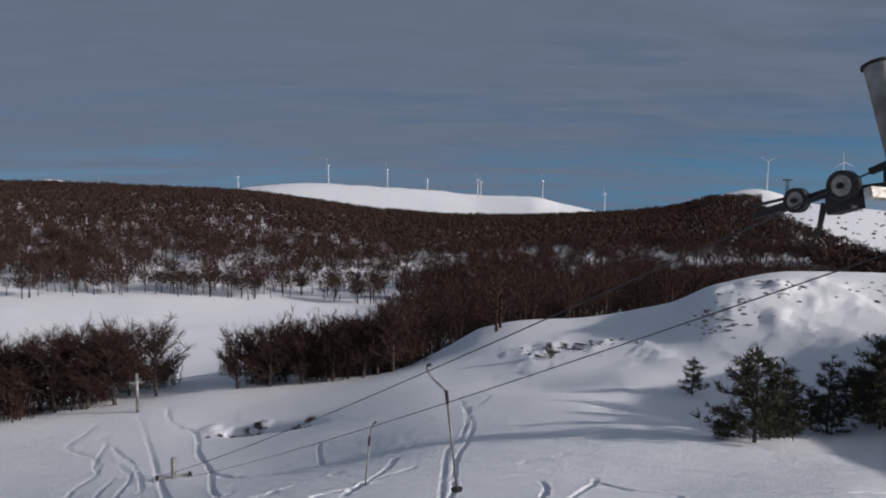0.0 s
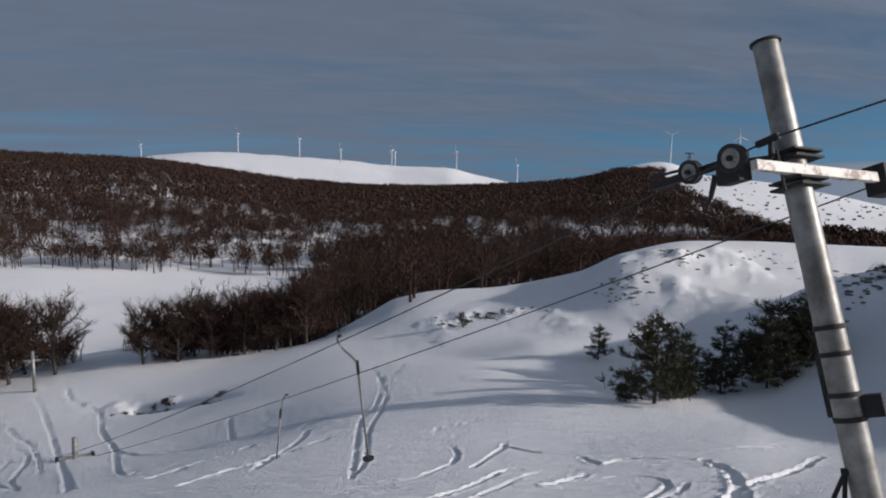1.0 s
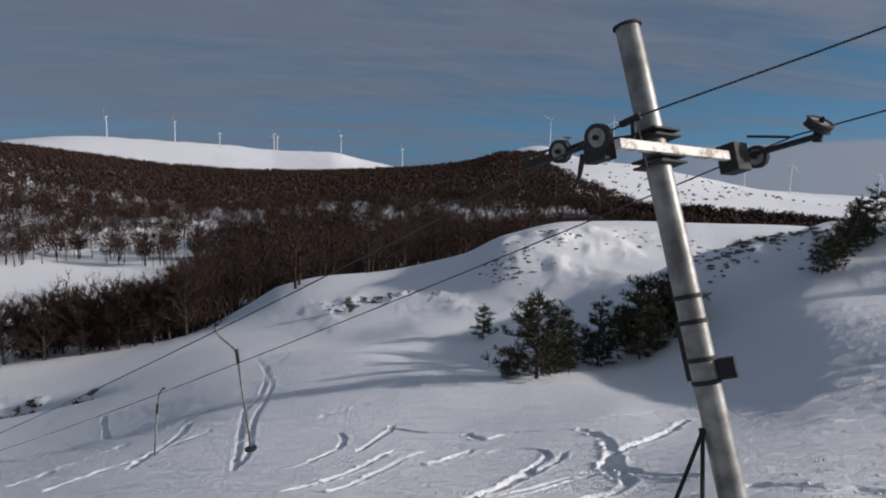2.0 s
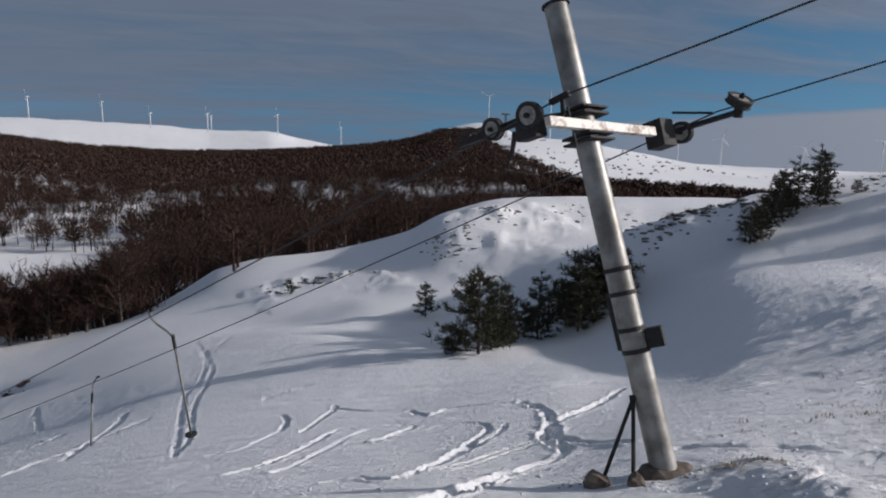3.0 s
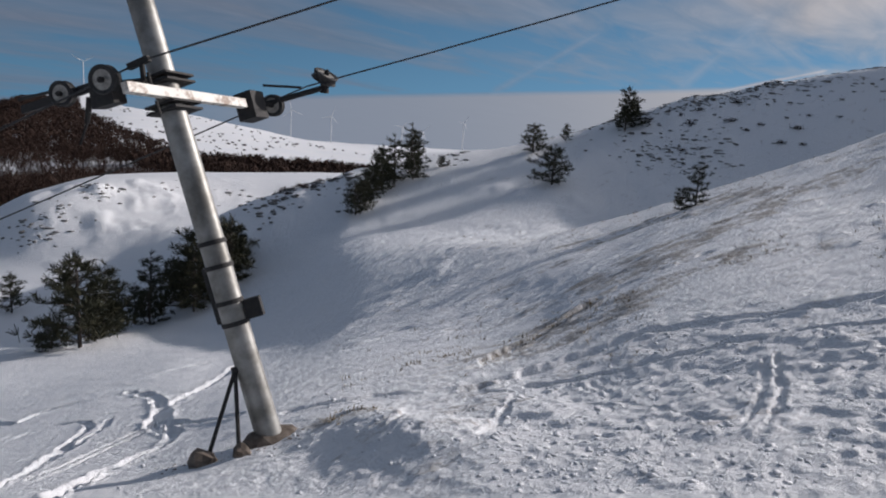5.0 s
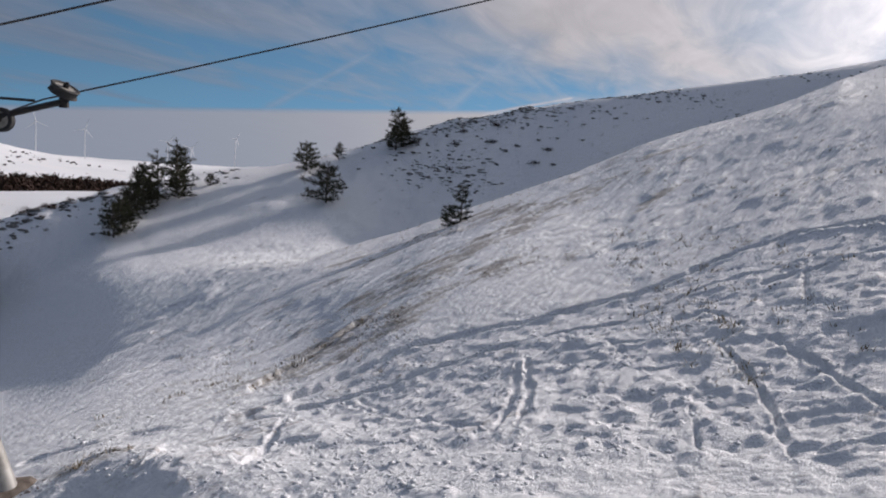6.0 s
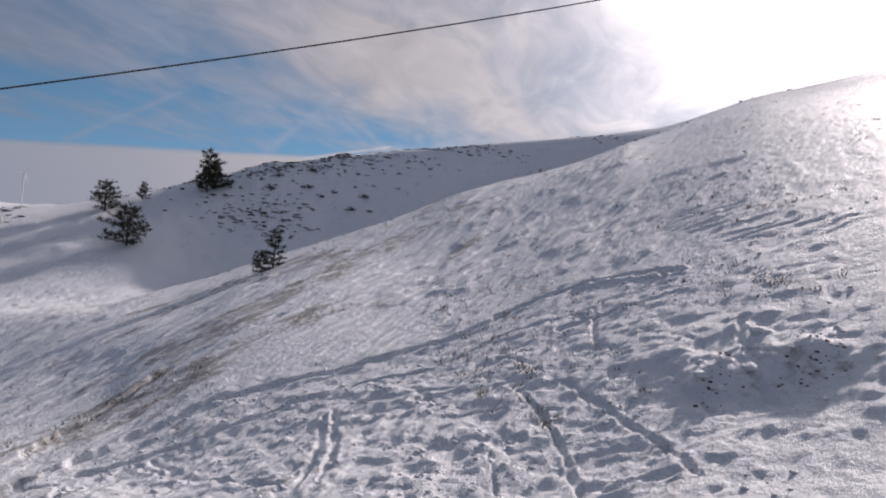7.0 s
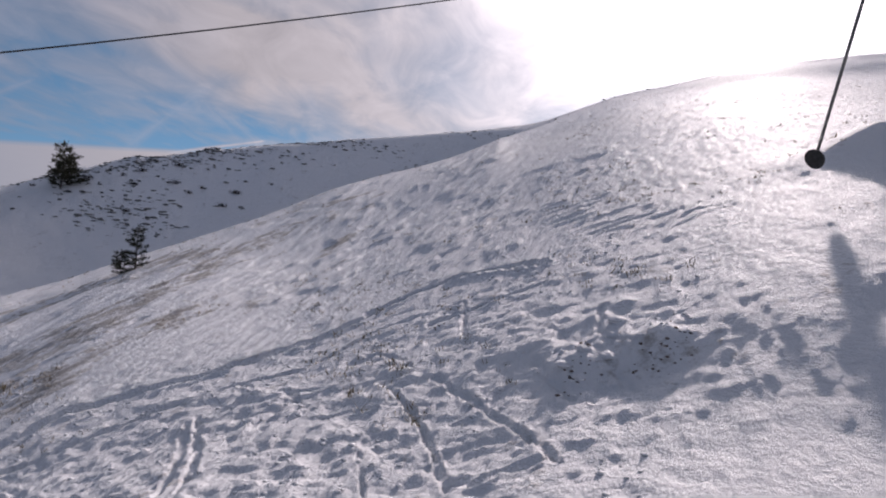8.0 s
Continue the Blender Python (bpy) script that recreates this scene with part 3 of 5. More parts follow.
def flowing(pts, n=7):
    """A smooth curve through the points."""
    p = np.array(pts, float)
    e = np.concatenate([[2 * p[0] - p[1]], p, [2 * p[-1] - p[-2]]])
    t = np.linspace(0, 1, n, endpoint=False)[:, None]
    out = [0.5 * (2 * b + (c - a) * t + (2 * a - 5 * b + 4 * c - d) * t ** 2 + (3 * b - a - 3 * c + d) * t ** 3)
           for a, b, c, d in zip(e[:-3], e[1:-2], e[2:-1], e[3:])]
    return np.concatenate(out + [p[-1:]])


def carve(x, y, z):
    """Ski tracks and footprints pressed into the snow: (points, half width, depth)."""
    for pts, half, depth in TRACKS:
        pts = flowing(pts)
        lo, hi = pts.min(0) - 1.0, pts.max(0) + 1.0
        near = np.nonzero((x > lo[0]) & (x < hi[0]) & (y > lo[1]) & (y < hi[1]))
        if not len(near[0]):
            continue
        px, py = x[near], y[near]
        d = np.full(len(px), 9.0)
        for (ax, ay), (bx, by) in zip(pts[:-1], pts[1:]):
            ux, uy = bx - ax, by - ay
            t = np.clip(((px - ax) * ux + (py - ay) * uy) / (ux * ux + uy * uy + 1e-9), 0, 1)
            d = np.minimum(d, np.hypot(px - ax - t * ux, py - ay - t * uy))
        q = d / half + 0.45 * waves(px, py, 0.22, 2, 78)
        rough = np.clip(0.85 + 0.7 * waves(px, py, 0.4, 3, 77), 0.15, 1.5)
        z[near] += depth * rough * (-np.exp(-q ** 4) + 0.32 * np.exp(-((q - 1.4) / 0.4) ** 2))
    return z


def build_ground():
    fine = np.arange(-36, 127, 0.17)
    az = np.concatenate([fine, np.arange(129, 323, 3.0)])
    r = np.concatenate([[0.4, 1.0, 1.7, 2.5], np.geomspace(3.2, 20, 390), np.geomspace(20.2, 115, 200), np.geomspace(117, 4900, 120)])
    A, R = np.meshgrid(np.radians(az), r)
    x, y = R * np.sin(A), R * np.cos(A)
    z = carve(x, y, height(x, y))
    nr, na = x.shape
    idx = np.arange(nr * na).reshape(nr, na)
    nxt = np.roll(idx, -1, 1)
    quads = np.stack([idx[:-1], nxt[:-1], nxt[1:], idx[1:]], -1).reshape(-1, 4)
    # the middle, under the viewpoint: narrow wedges closed with a doubled corner row
    verts = np.concatenate([np.stack([x, y, z], -1).reshape(-1, 3), np.zeros((na, 3)) + (0, 0, z[0].mean())])
    hub = nr * na + np.arange(na)
    quads = np.concatenate([quads, np.stack([hub, np.roll(hub, -1), nxt[0], idx[0]], -1)])
    ob = array_mesh("ground", verts, quads, SNOW, True)
    tf = ob.data.attributes.new("turf", "FLOAT", "POINT")
    turf = np.zeros(len(ob.data.vertices), np.float32)
    turf[:nr * na] = turf_mask(x, y).ravel()
    tf.data.foreach_set("value", turf)
    return tagged(ob, "snow-covered hillside with wind crust, ski tracks and bare turf", "ground", kind="structure")


build_ground()


# ---- bare trees ----
def bare_tree(seed, high, limbs, twigs, blade, spread=0.34, depth=2):
    """Trunk and crown of a leafless beech as (verts, tris) pairs, standing at the origin."""
    g = random.Random(seed)
    tv, tf, cv, cf = [], [], [], []

    def prism(v, f, p, q, a, b, n=4):
        d = (q - p).normalized()
        s = d.orthogonal().normalized()
        t = d.cross(s)
        i = len(v)
        for c, rad in ((p, a), (q, b)):
            for k in range(n):
                w = 2 * math.pi * k / n
                v.append(c + (s * math.cos(w) + t * math.sin(w)) * rad)
        for k in range(n):
            l = (k + 1) % n
            f.append((i + k, i + l, i + n + l))
            f.append((i + k, i + n + l, i + n + k))

    def sliver(p, q, w):
        d = q - p
        s = d.cross(Vector((g.uniform(-1, 1), g.uniform(-1, 1), g.uniform(-1, 1)))).normalized() * w
        i = len(cv)
        cv.extend((p - s, p + s, q))
        cf.append((i, i + 1, i + 2))

    top = Vector((g.uniform(-.06, .06) * high, g.uniform(-.06, .06) * high, high * 0.62))
    mid = top * 0.45 + Vector((g.uniform(-.2, .2), g.uniform(-.2, .2), 0))
    rad = 0.018 * high + 0.04
    prism(tv, tf, Vector((0, 0, -0.6)), mid, rad, rad * 0.75, 5)
    prism(tv, tf, mid, top, rad * 0.75, rad * 0.35, 5)
    for i in range(limbs):
        u = 0.14 + 0.86 * i / limbs
        base = mid.lerp(top, (u - .45) / .55) if u > .45 else mid * (u / .45)
        w = i * 2.4 + g.uniform(-.5, .5)
        out = spread * high * g.uniform(0.55, 1.0) * (1.15 - 0.55 * u)
        tip = base + Vector((math.cos(w) * out, math.sin(w) * out, high * g.uniform(0.16, 0.36)))
        prism(tv, tf, base, tip, rad * 0.34, rad * 0.1, 3)
        for j in range(twigs):
            s = g.uniform(0.15, 1.0)
            p = base.lerp(tip, s)
            d = (tip - base).normalized() + Vector((g.gauss(0, .7), g.gauss(0, .7), g.gauss(0.35, .45)))
            ln = high * g.uniform(0.07, 0.17)
            q = p + d.normalized() * ln
            sliver(p, q, blade)
            for _ in range(depth):
                s2 = p.lerp(q, g.uniform(.2, .9))
                sliver(s2, s2 + (d.normalized() + Vector((g.gauss(0, .6), g.gauss(0, .6), g.gauss(.15, .5)))).normalized() * ln * g.uniform(.5, .9), blade * .7)
    return (np.array([v[:] for v in tv]), np.array(tf)), (np.array([v[:] for v in cv]), np.array(cf))


def woods(name, spots, shapes, mat, label):
    """Many trees joined into one mesh: spots are (x, y, scale, turn, which)."""
    vs, fs, base = [], [], 0
    for x, y, z, s, turn, k in spots:
        v, f = shapes[k]
        c, n = math.cos(turn), math.sin(turn)
        w = np.stack([(v[:, 0] * c - v[:, 1] * n) * s + x, (v[:, 0] * n + v[:, 1] * c) * s + y, v[:, 2] * s + z], 1)
        vs.append(w)
        fs.append(f + base)
        base += len(v)
    ob = array_mesh(name, np.concatenate(vs), np.concatenate(fs), mat)
    tagged(ob, label, "woods", kind="stuff")
    return ob


def joined(tree):
    (a, b), (c, d) = tree
    return np.concatenate([a, c]), np.concatenate([b, d + len(a)])


def scatter(rule, az0, az1, r0, r1, gap, shapes, seed, smin=0.75, smax=1.2):
    """Spots over a sector, about one to each gap squared, where rule(az, r, x, y) allows."""
    g = np.random.default_rng(seed)
    n = int(radians(az1 - az0) * (r1 * r1 - r0 * r0) / 2 / gap ** 2)
    az, r = g.uniform(az0, az1, n), np.sqrt(g.uniform(r0 * r0, r1 * r1, n))
    x, y = r * np.sin(np.radians(az)), r * np.cos(np.radians(az))
    keep = rule(az, r, x, y) > g.uniform(0, 1, n)
    az, r, x, y = az[keep], r[keep], x[keep], y[keep]
    z = height(x, y)
    return [(a, b, c, s, t, k) for a, b, c, s, t, k in zip(x, y, z, g.uniform(smin, smax, len(x)), g.uniform(0, 6.28, len(x)), g.integers(0, shapes, len(x)))]


def hill_rule(az, r, x, y):
    edge = np.interp(az, [-60, -4, 5, 15, 25, 32, 40, 50], [0, 4, 0, 0, 0, 10, 10, 10]) + np.interp(az, [-60, -32, -24, -14, -3.6, 5, 15, 25, 32, 40, 50], [310, 310, 300, 300, 295, 300, 320, 360, 395, 425, 425])
    elev = np.degrees(np.arctan2(smooth_height(az, r), r))
    cap = np.interp(az, [-60, 22.3, 23.4, 25, 28, 31, 36, 45, 50], [9, 9, -2.4, -3.3, -4.5, -5.7, -6.0, -6.05, -6.0])
    edge = edge - 30 * np.clip((12 - az) / 10, 0, 1) + 14 * waves(az * 5.2, az * 0, 30, 3, 33)
    open_ground = np.clip((az + 27) / 5, 0, 1) * np.clip((6 - az) / 6, 0, 1) * np.clip((455 - r) / 40, 0, 1)
    glades = np.clip(0.68 + 1.3 * waves(az * 5.2, r, 22, 3, 31, 2.5), 0.08, 1)
    glades = np.maximum(glades, np.where(r < edge + 24, 0.5 + 0.5 * waves(az * 5.2, r, 14, 2, 34), 0))
    thin = np.clip(0.85 + 0.6 * waves(x, y, 60, 3, 32) + np.clip((r - 420) / 260, 0, 1), 0.35, 1.0) * (1 - open_ground) + glades * open_ground
    return np.where((r > edge) & (elev < cap), thin, 0)


def valley_rule(az, r, x, y):
    left = np.interp(r, [62, 85, 110, 140, 190, 260, 320], [-15.5, -14.0, -12.0, -9.5, -5.5, -3, -3])
    right = np.interp(r, [60, 95, 130, 200, 300], [6, 20, 26, 30, 34])
    brow = np.interp(az, [-20, -10, -4, 0, 5, 11, 17, 21, 26, 34], [72, 64, 62, 61, 62, 66, 68, 70, 90, 110])
    return np.where((az > left) & (az < right) & (r > brow), 1.0, 0.0)


def far_tree(seed, high, count, blade):
    """A distant bare tree: a slim forked trunk under a broad, round broom of fine twigs."""
    g = random.Random(seed)
    v, f = [], []

    def spray(p, q, w):
        d = (q - p).cross(Vector((g.uniform(-1, 1), g.uniform(-1, 1), 0.2))).normalized() * w
        i = len(v)
        v.extend((p, q - d, q + d * 0.6))
        f.append((i, i + 1, i + 2))

    lean = Vector((g.uniform(-.08, .08), g.uniform(-.08, .08), 1)) * high
    for w in (0.0, 2.1, 4.2):
        side = Vector((math.cos(w), math.sin(w), 0)) * 0.20
        i = len(v)
        v.extend((Vector((0, 0, -0.5)) - side, Vector((0, 0, -0.5)) + side, lean * 0.75))
        f.append((i, i + 1, i + 2))
    for k in range(count):
        w, u = g.uniform(0, 6.28), g.uniform(0.30, 0.78)
        out = high * 0.34 * math.sqrt(g.random()) * (1.0 - 0.9 * abs(u - 0.52))
        p = lean * u + Vector((math.cos(w) * out * 0.45, math.sin(w) * out * 0.45, 0))
        spray(p, p + Vector((math.cos(w) * out * 0.8, math.sin(w) * out * 0.8, high * g.uniform(0.08, 0.24))), blade * g.uniform(0.5, 1.2))
    return np.array([p[:] for p in v]), np.array(f)


EDGE_TREES = [far_tree(s, 9.0, 105, 0.15) for s in (1, 2, 3, 4, 5)]
FAR_TREES = [far_tree(s, 9.0, 24, 0.50) for s in (1, 2, 3, 4, 5)]
MID_TREES = [joined(bare_tree(s, 8.8, 11, 12, 0.055, 0.40, 2)) for s in (11, 12, 13, 14)]
woods("wood_edge", scatter(hill_rule, -37, 50, 248, 470, 4.9, 5, 2), EDGE_TREES, TWIGS, "leafless brown beeches at the foot of the far hillside")
woods("beech_wood", scatter(hill_rule, -37, 50, 470, 960, 5.0, 5, 3), FAR_TREES, TWIGS, "leafless brown beech wood on the far snowy hillside")
woods("valley_wood", [(x, y, z, s * min(1.0, max(0.66, math.hypot(x, y) / 110)), t, k) for x, y, z, s, t, k in scatter(valley_rule, -18, 34, 60, 320, 4.8, 4, 4)], MID_TREES, TWIGS, "dense leafless brown wood in the valley below the brow")


def bare_tree_thing(seed, high):
    """A single leafless tree with trunk and crown."""
    (tv, tf), (cv, cf) = bare_tree(seed, high, 24, 30, 0.036, 0.42, 4)
    tree = new("beech_tree")
    tagged(tree, "leafless brown beech tree with a dense twiggy crown", "tree", "trees below the brow")
    for name, v, f, mat in (("trunk", tv, tf, BARK), ("crown", cv, cf, TWIGS)):
        ob = array_mesh(name, v, f, mat)
        ob.parent = tree
    return tree


MODELS = [bare_tree_thing(s, 9.4) for s in (41, 42, 43)]
TREE_SPOTS = [(-34.5, 71), (-33.4, 73), (-32.4, 70), (-31.3, 73), (-30.3, 69), (-29.2, 72), (-28.3, 68), (-27.2, 71), (-26.3, 67), (-25.2, 70), (-24.4, 66), (-23.4, 69), (-21.6, 66),
              (-30.8, 76), (-27.8, 76), (-24.9, 74),
              (-15.8, 63), (-14.6, 65), (-13.4, 62), (-12.2, 64), (-11.0, 61.5), (-9.8, 63), (-8.6, 61), (-7.4, 62), (-6.2, 60.5), (-5.0, 61), (-3.8, 60)]
for i, (az, r) in enumerate(TREE_SPOTS):
    x, y = at(az, r)
    m = pose(x, y, ground_z(x, y) - 0.1, 0, 0, i * 67.0) @ Matrix.Scale((1.0, 0.9, 1.08, 0.95)[i % 4] * (0.62 if az > -16 else 0.78), 4)
    if i < 3:
        MODELS[i].matrix_world = m
    else:
        ob = copy_thing(MODELS[i % 3], m)
        ob.matrix_basis = m


def thicket_rule(az, r, x, y):
    return np.where((az < -20.6) | ((az > -16.3) & (az < -2)), 1.0, 0.0)


def twig_bush(seed, count, high, wide):
    g = random.Random(seed)
    v, f = [], []
    for _ in range(count):
        w = g.uniform(0, 6.28)
        p = Vector((g.gauss(0, wide * .35), g.gauss(0, wide * .35), high * g.uniform(-0.1, 0.6)))
        q = p + Vector((math.cos(w) * wide * g.uniform(.1, .5), math.sin(w) * wide * g.uniform(.1, .5), high * g.uniform(.15, .45)))
        d = Vector((-math.sin(w), math.cos(w), g.uniform(-.3, .3))) * 0.045
        i = len(v)
        v.extend((p - d, p + d, q))
        f.append((i, i + 1, i + 2))
    return np.array([p[:] for p in v]), np.array(f)


THICKETS = [twig_bush(s, 170, 4.2, 2.2) for s in (71, 72, 73)]
woods("thicket", [q for q in scatter(thicket_rule, -36, -2, 60.5, 78, 2.2, 3, 14, 0.5, 0.95) if math.hypot(q[0], q[1]) > 61 + 6 * (math.degrees(math.atan2(q[0], q[1])) < -20)],
      THICKETS, TWIGS, "leafless brown undergrowth between the beech trees")


# ---- drag lift ----
BASE, TOP = Vector((4.43, 5.26, -3.37)), Vector((3.86, 6.735, 1.03))
UPHILL = Vector((math.sin(radians(142.9)) * math.cos(radians(19)), math.cos(radians(142.9)) * math.cos(radians(19)), math.sin(radians(19))))
ARM_L, ARM_R = Vector((3.43, 6.00, -0.10)), Vector((5.06, 6.66, -0.21))
ROPE_L, ROPE_R = Vector((3.77, 6.24, 0.16)), Vector((6.14, 6.96, 0.02))      # where the ropes pass the pylon
FAR_L, FAR_R = Vector((*at(-21.6, 36), -14.31)), Vector((*at(-19.4, 36), -14.53))  # and the next pylon down the hill


def along(p, q, k):
    return Vector(p).lerp(Vector(q), k)


def wheel(parent, centre, axle, radius, width, name="rope_wheel"):
    """A rubber-lined rope wheel with its worn rim, hub and axle nut."""
    a = Vector(axle).normalized()
    bm = bmesh.new()
    prof = [(0.69, -0.42), (0.90, -0.5), (1.0, -0.40), (0.90, -0.12), (0.90, 0.12), (1.0, 0.40), (0.90, 0.5), (0.69, 0.42)]
    turn = a.to_track_quat("Z", "Y").to_matrix().to_4x4()
    m = Matrix.Translation(centre) @ turn
    rings = []
    for i in range(26):
        w = 2 * math.pi * i / 26
        rings.append([bm.verts.new(m @ Vector((math.cos(w) * r * radius, math.sin(w) * r * radius, h * width))) for r, h in prof])
    for i in range(26):
        p, q = rings[i], rings[(i + 1) % 26]
        for j in range(len(prof)):
            l = (j + 1) % len(prof)
            bm.faces.new((p[j], q[j], q[l], p[l]))
    tyre = part(name, bm, RUBBER, parent, "black rubber-lined rope wheel")
    bm = bmesh.new()
    tube(bm, Vector(centre) - a * width * 0.36, Vector(centre) + a * width * 0.36, radius * 0.70, seg=24)
    part("rim", bm, WORN_RIM, tyre, "worn grey wheel rim")
    bm = bmesh.new()
    tube(bm, Vector(centre) - a * width * 0.75, Vector(centre) + a * width * 0.75, radius * 0.20, seg=12)
    tube(bm, Vector(centre) + a * width * 0.7, Vector(centre) + a * width * 0.95, radius * 0.12, seg=6)
    part("hub", bm, DARK_STEEL, tyre, "dark greasy hub")
    return tyre


def build_pylon():
    ob = new("lift_pylon")
    tagged(ob, "leaning galvanised drag lift pylon with a white crossarm and rope wheels", "pylon")
    up = (TOP - BASE).normalized()
    arm = (ARM_R - ARM_L).normalized()
    # the tube, with its weld seams and open top
    bm = bmesh.new()
    tube(bm, BASE - up * 0.25, TOP, 0.128, 0.118, 32, False)
    tube(bm, TOP - up * 0.5, TOP, 0.106, 0.106, 32, False)
    part("pole", bm, GALV, ob, smooth=True)
    bm = bmesh.new()
    tube(bm, TOP - up * 0.012, TOP + up * 0.012, 0.140, 0.140, 32)
    part("top_flange", bm, DARK_STEEL, ob, "dark rim at the top of the pole")
    for k in (0.255, 0.30, 0.375, 0.425):
        bm = bmesh.new()
        c = along(BASE, TOP, k)
        tube(bm, c - up * 0.022, c + up * 0.022, 0.136, 0.136, 28)
        part("strap", bm, DARK_STEEL, ob, "dark steel strap round the pole")
    # control box and the cable duct behind the pole
    back = (BASE - Vector((0, 0, BASE.z))).normalized()
    side = up.cross(back).normalized()
    c = along(BASE, TOP, 0.275)
    bm = bmesh.new()
    box(bm, axes(c - side * 0.20 + back * 0.02, side, up), (0.16, 0.15, 0.19), 0.012)
    part("junction_box", bm, DARK_STEEL, ob, "dark grey box strapped to the pole")
    c = along(BASE, TOP, 0.315)
    bm = bmesh.new()
    box(bm, axes(c + side * 0.12 + back * 0.10, side, up), (0.12, 0.12, 0.56), 0.012)
    part("cable_duct", bm, RUBBER, ob, "black cable duct on the pole")
    # crossarm and its clamps
    c = (ARM_L + ARM_R) / 2
    bm = bmesh.new()
    box(bm, axes(c, arm, up), ((ARM_R - ARM_L).length, 0.07, 0.095), 0.006)
    part("crossarm", bm, WHITE_PAINT, ob, "white painted steel crossarm with rust marks")
    hub = along(BASE, TOP, 0.732)
    for dz in (-0.13, 0.13):
        for layer in (-0.03, 0.03):
            bm = bmesh.new()
            box(bm, axes(hub + up * (dz + layer) - back * 0.03 + arm * 0.04, arm, up), (0.40, 0.34, 0.022), 0.004)
            part("clamp_plate", bm, DARK_STEEL, ob, "dark steel clamp plate")
        for sx in (-0.14, 0.2):
            bm = bmesh.new()
            tube(bm, hub + up * (dz - 0.06) + arm * sx - back * 0.17, hub + up * (dz + 0.06) + arm * sx - back * 0.17, 0.014, seg=8)
            part("bolt", bm, DARK_STEEL, ob)
    # wheel carrier on the downhill rope; ax points out from the pylon
    dn = (FAR_L - ROPE_L).normalized()
    ax = dn.cross(Vector((0, 0, -1))).normalized()
    first, second = Vector((3.53, 6.50, -0.05)), Vector((3.40, 7.06, -0.20))
    run = (second - first).normalized()
    wheel(ob, first + ax * 0.06, ax, 0.135, 0.10)
    wheel(ob, second + ax * 0.06, ax, 0.12, 0.10)
    bm = bmesh.new()
    box(bm, axes(first.lerp(second, 0.5) + run * 0.32 - ax * 0.05, run, (0, 0, 1)), (1.45, 0.05, 0.08), 0.006)
    box(bm, axes(first - ax * 0.03 + run * 0.04 - Vector((0, 0, 0.14)), run, (0, 0, 1)), (0.30, 0.15, 0.17), 0.01)
    tube(bm, second + run * 0.10 + Vector((0, 0, 0.06)), second + run * 0.75 + Vector((0, 0, 0.10)), 0.016, seg=8)
    part("wheel_carrier", bm, DARK_STEEL, ob, "black steel wheel carrier")
    bm = bmesh.new()
    c = first.lerp(second, 0.45) - Vector((0, 0, 0.10))
    tube(bm, c, c + run * 0.05 - Vector((0, 0, 0.22)), 0.032, 0.022, 8)
    tube(bm, c + run * 0.05 - Vector((0, 0, 0.22)), c + run * 0.16 - Vector((0, 0, 0.40)), 0.012, 0.010, 8)
    part("rope_catcher", bm, DARK_STEEL, ob, "dark bent rope catcher arm")
    bm = bmesh.new()
    p = ROPE_L + dn * 0.10
    box(bm, axes(p, dn, (0, 0, 1)), (0.22, 0.06, 0.06), 0.01)
    tube(bm, p - dn * 0.03, p - dn * 0.05 - Vector((0, 0, 0.18)), 0.026, seg=8)
    tube(bm, p - dn * 0.05 - Vector((0, 0, 0.18)), first + Vector((0, 0, -0.04)), 0.03, seg=8)
    part("rope_guide", bm, DARK_STEEL, ob, "black rope guide bracket")
    # wheel carrier on the uphill rope
    under = Vector((5.55, 6.86, -0.19))
    bm = bmesh.new()
    box(bm, axes(Vector((5.22, 6.76, -0.24)), arm, up), (0.26, 0.22, 0.30), 0.012)
    tube(bm, under - UPHILL * 0.1, under + UPHILL * 0.62 + Vector((0.1, 0.1, 0)), 0.032, seg=8)
    tube(bm, under + Vector((0, 0, 0.22)) - UPHILL * 0.1, under + Vector((0.1, 0, 0.10)) + UPHILL * 0.28, 0.014, seg=8)
    part("wheel_carrier", bm, DARK_STEEL, ob, "black steel wheel carrier")
    wheel(ob, under + Vector((0.05, 0.02, -0.03)), ax, 0.125, 0.10)
    tip = under + UPHILL * 0.62 + Vector((0.12, 0.1, 0.12))
    wheel(ob, tip, Vector((0.1, -0.45, 0.9)), 0.15, 0.10, "guide_wheel")
    bm = bmesh.new()
    tube(bm, tip - Vector((0, 0, 0.18)), tip, 0.05, seg=10)
    part("guide_post", bm, DARK_STEEL, ob)
    # two stay legs with their blocks, and the footing
    head = along(BASE, TOP, 0.165) + side * 0.12 - back * 0.06
    for foot in (Vector((3.80, 5.42, -3.55)), Vector((4.02, 5.16, -3.52))):
        bm = bmesh.new()
        tube(bm, head, foot, 0.020, seg=10)
        part("stay_leg", bm, DARK_STEEL, ob, "thin dark steel stay leg")
    bm = bmesh.new()
    tube(bm, head - side * 0.12, head + side * 0.03, 0.035, seg=10)
    part("stay_bolt", bm, DARK_STEEL, ob)
    return ob


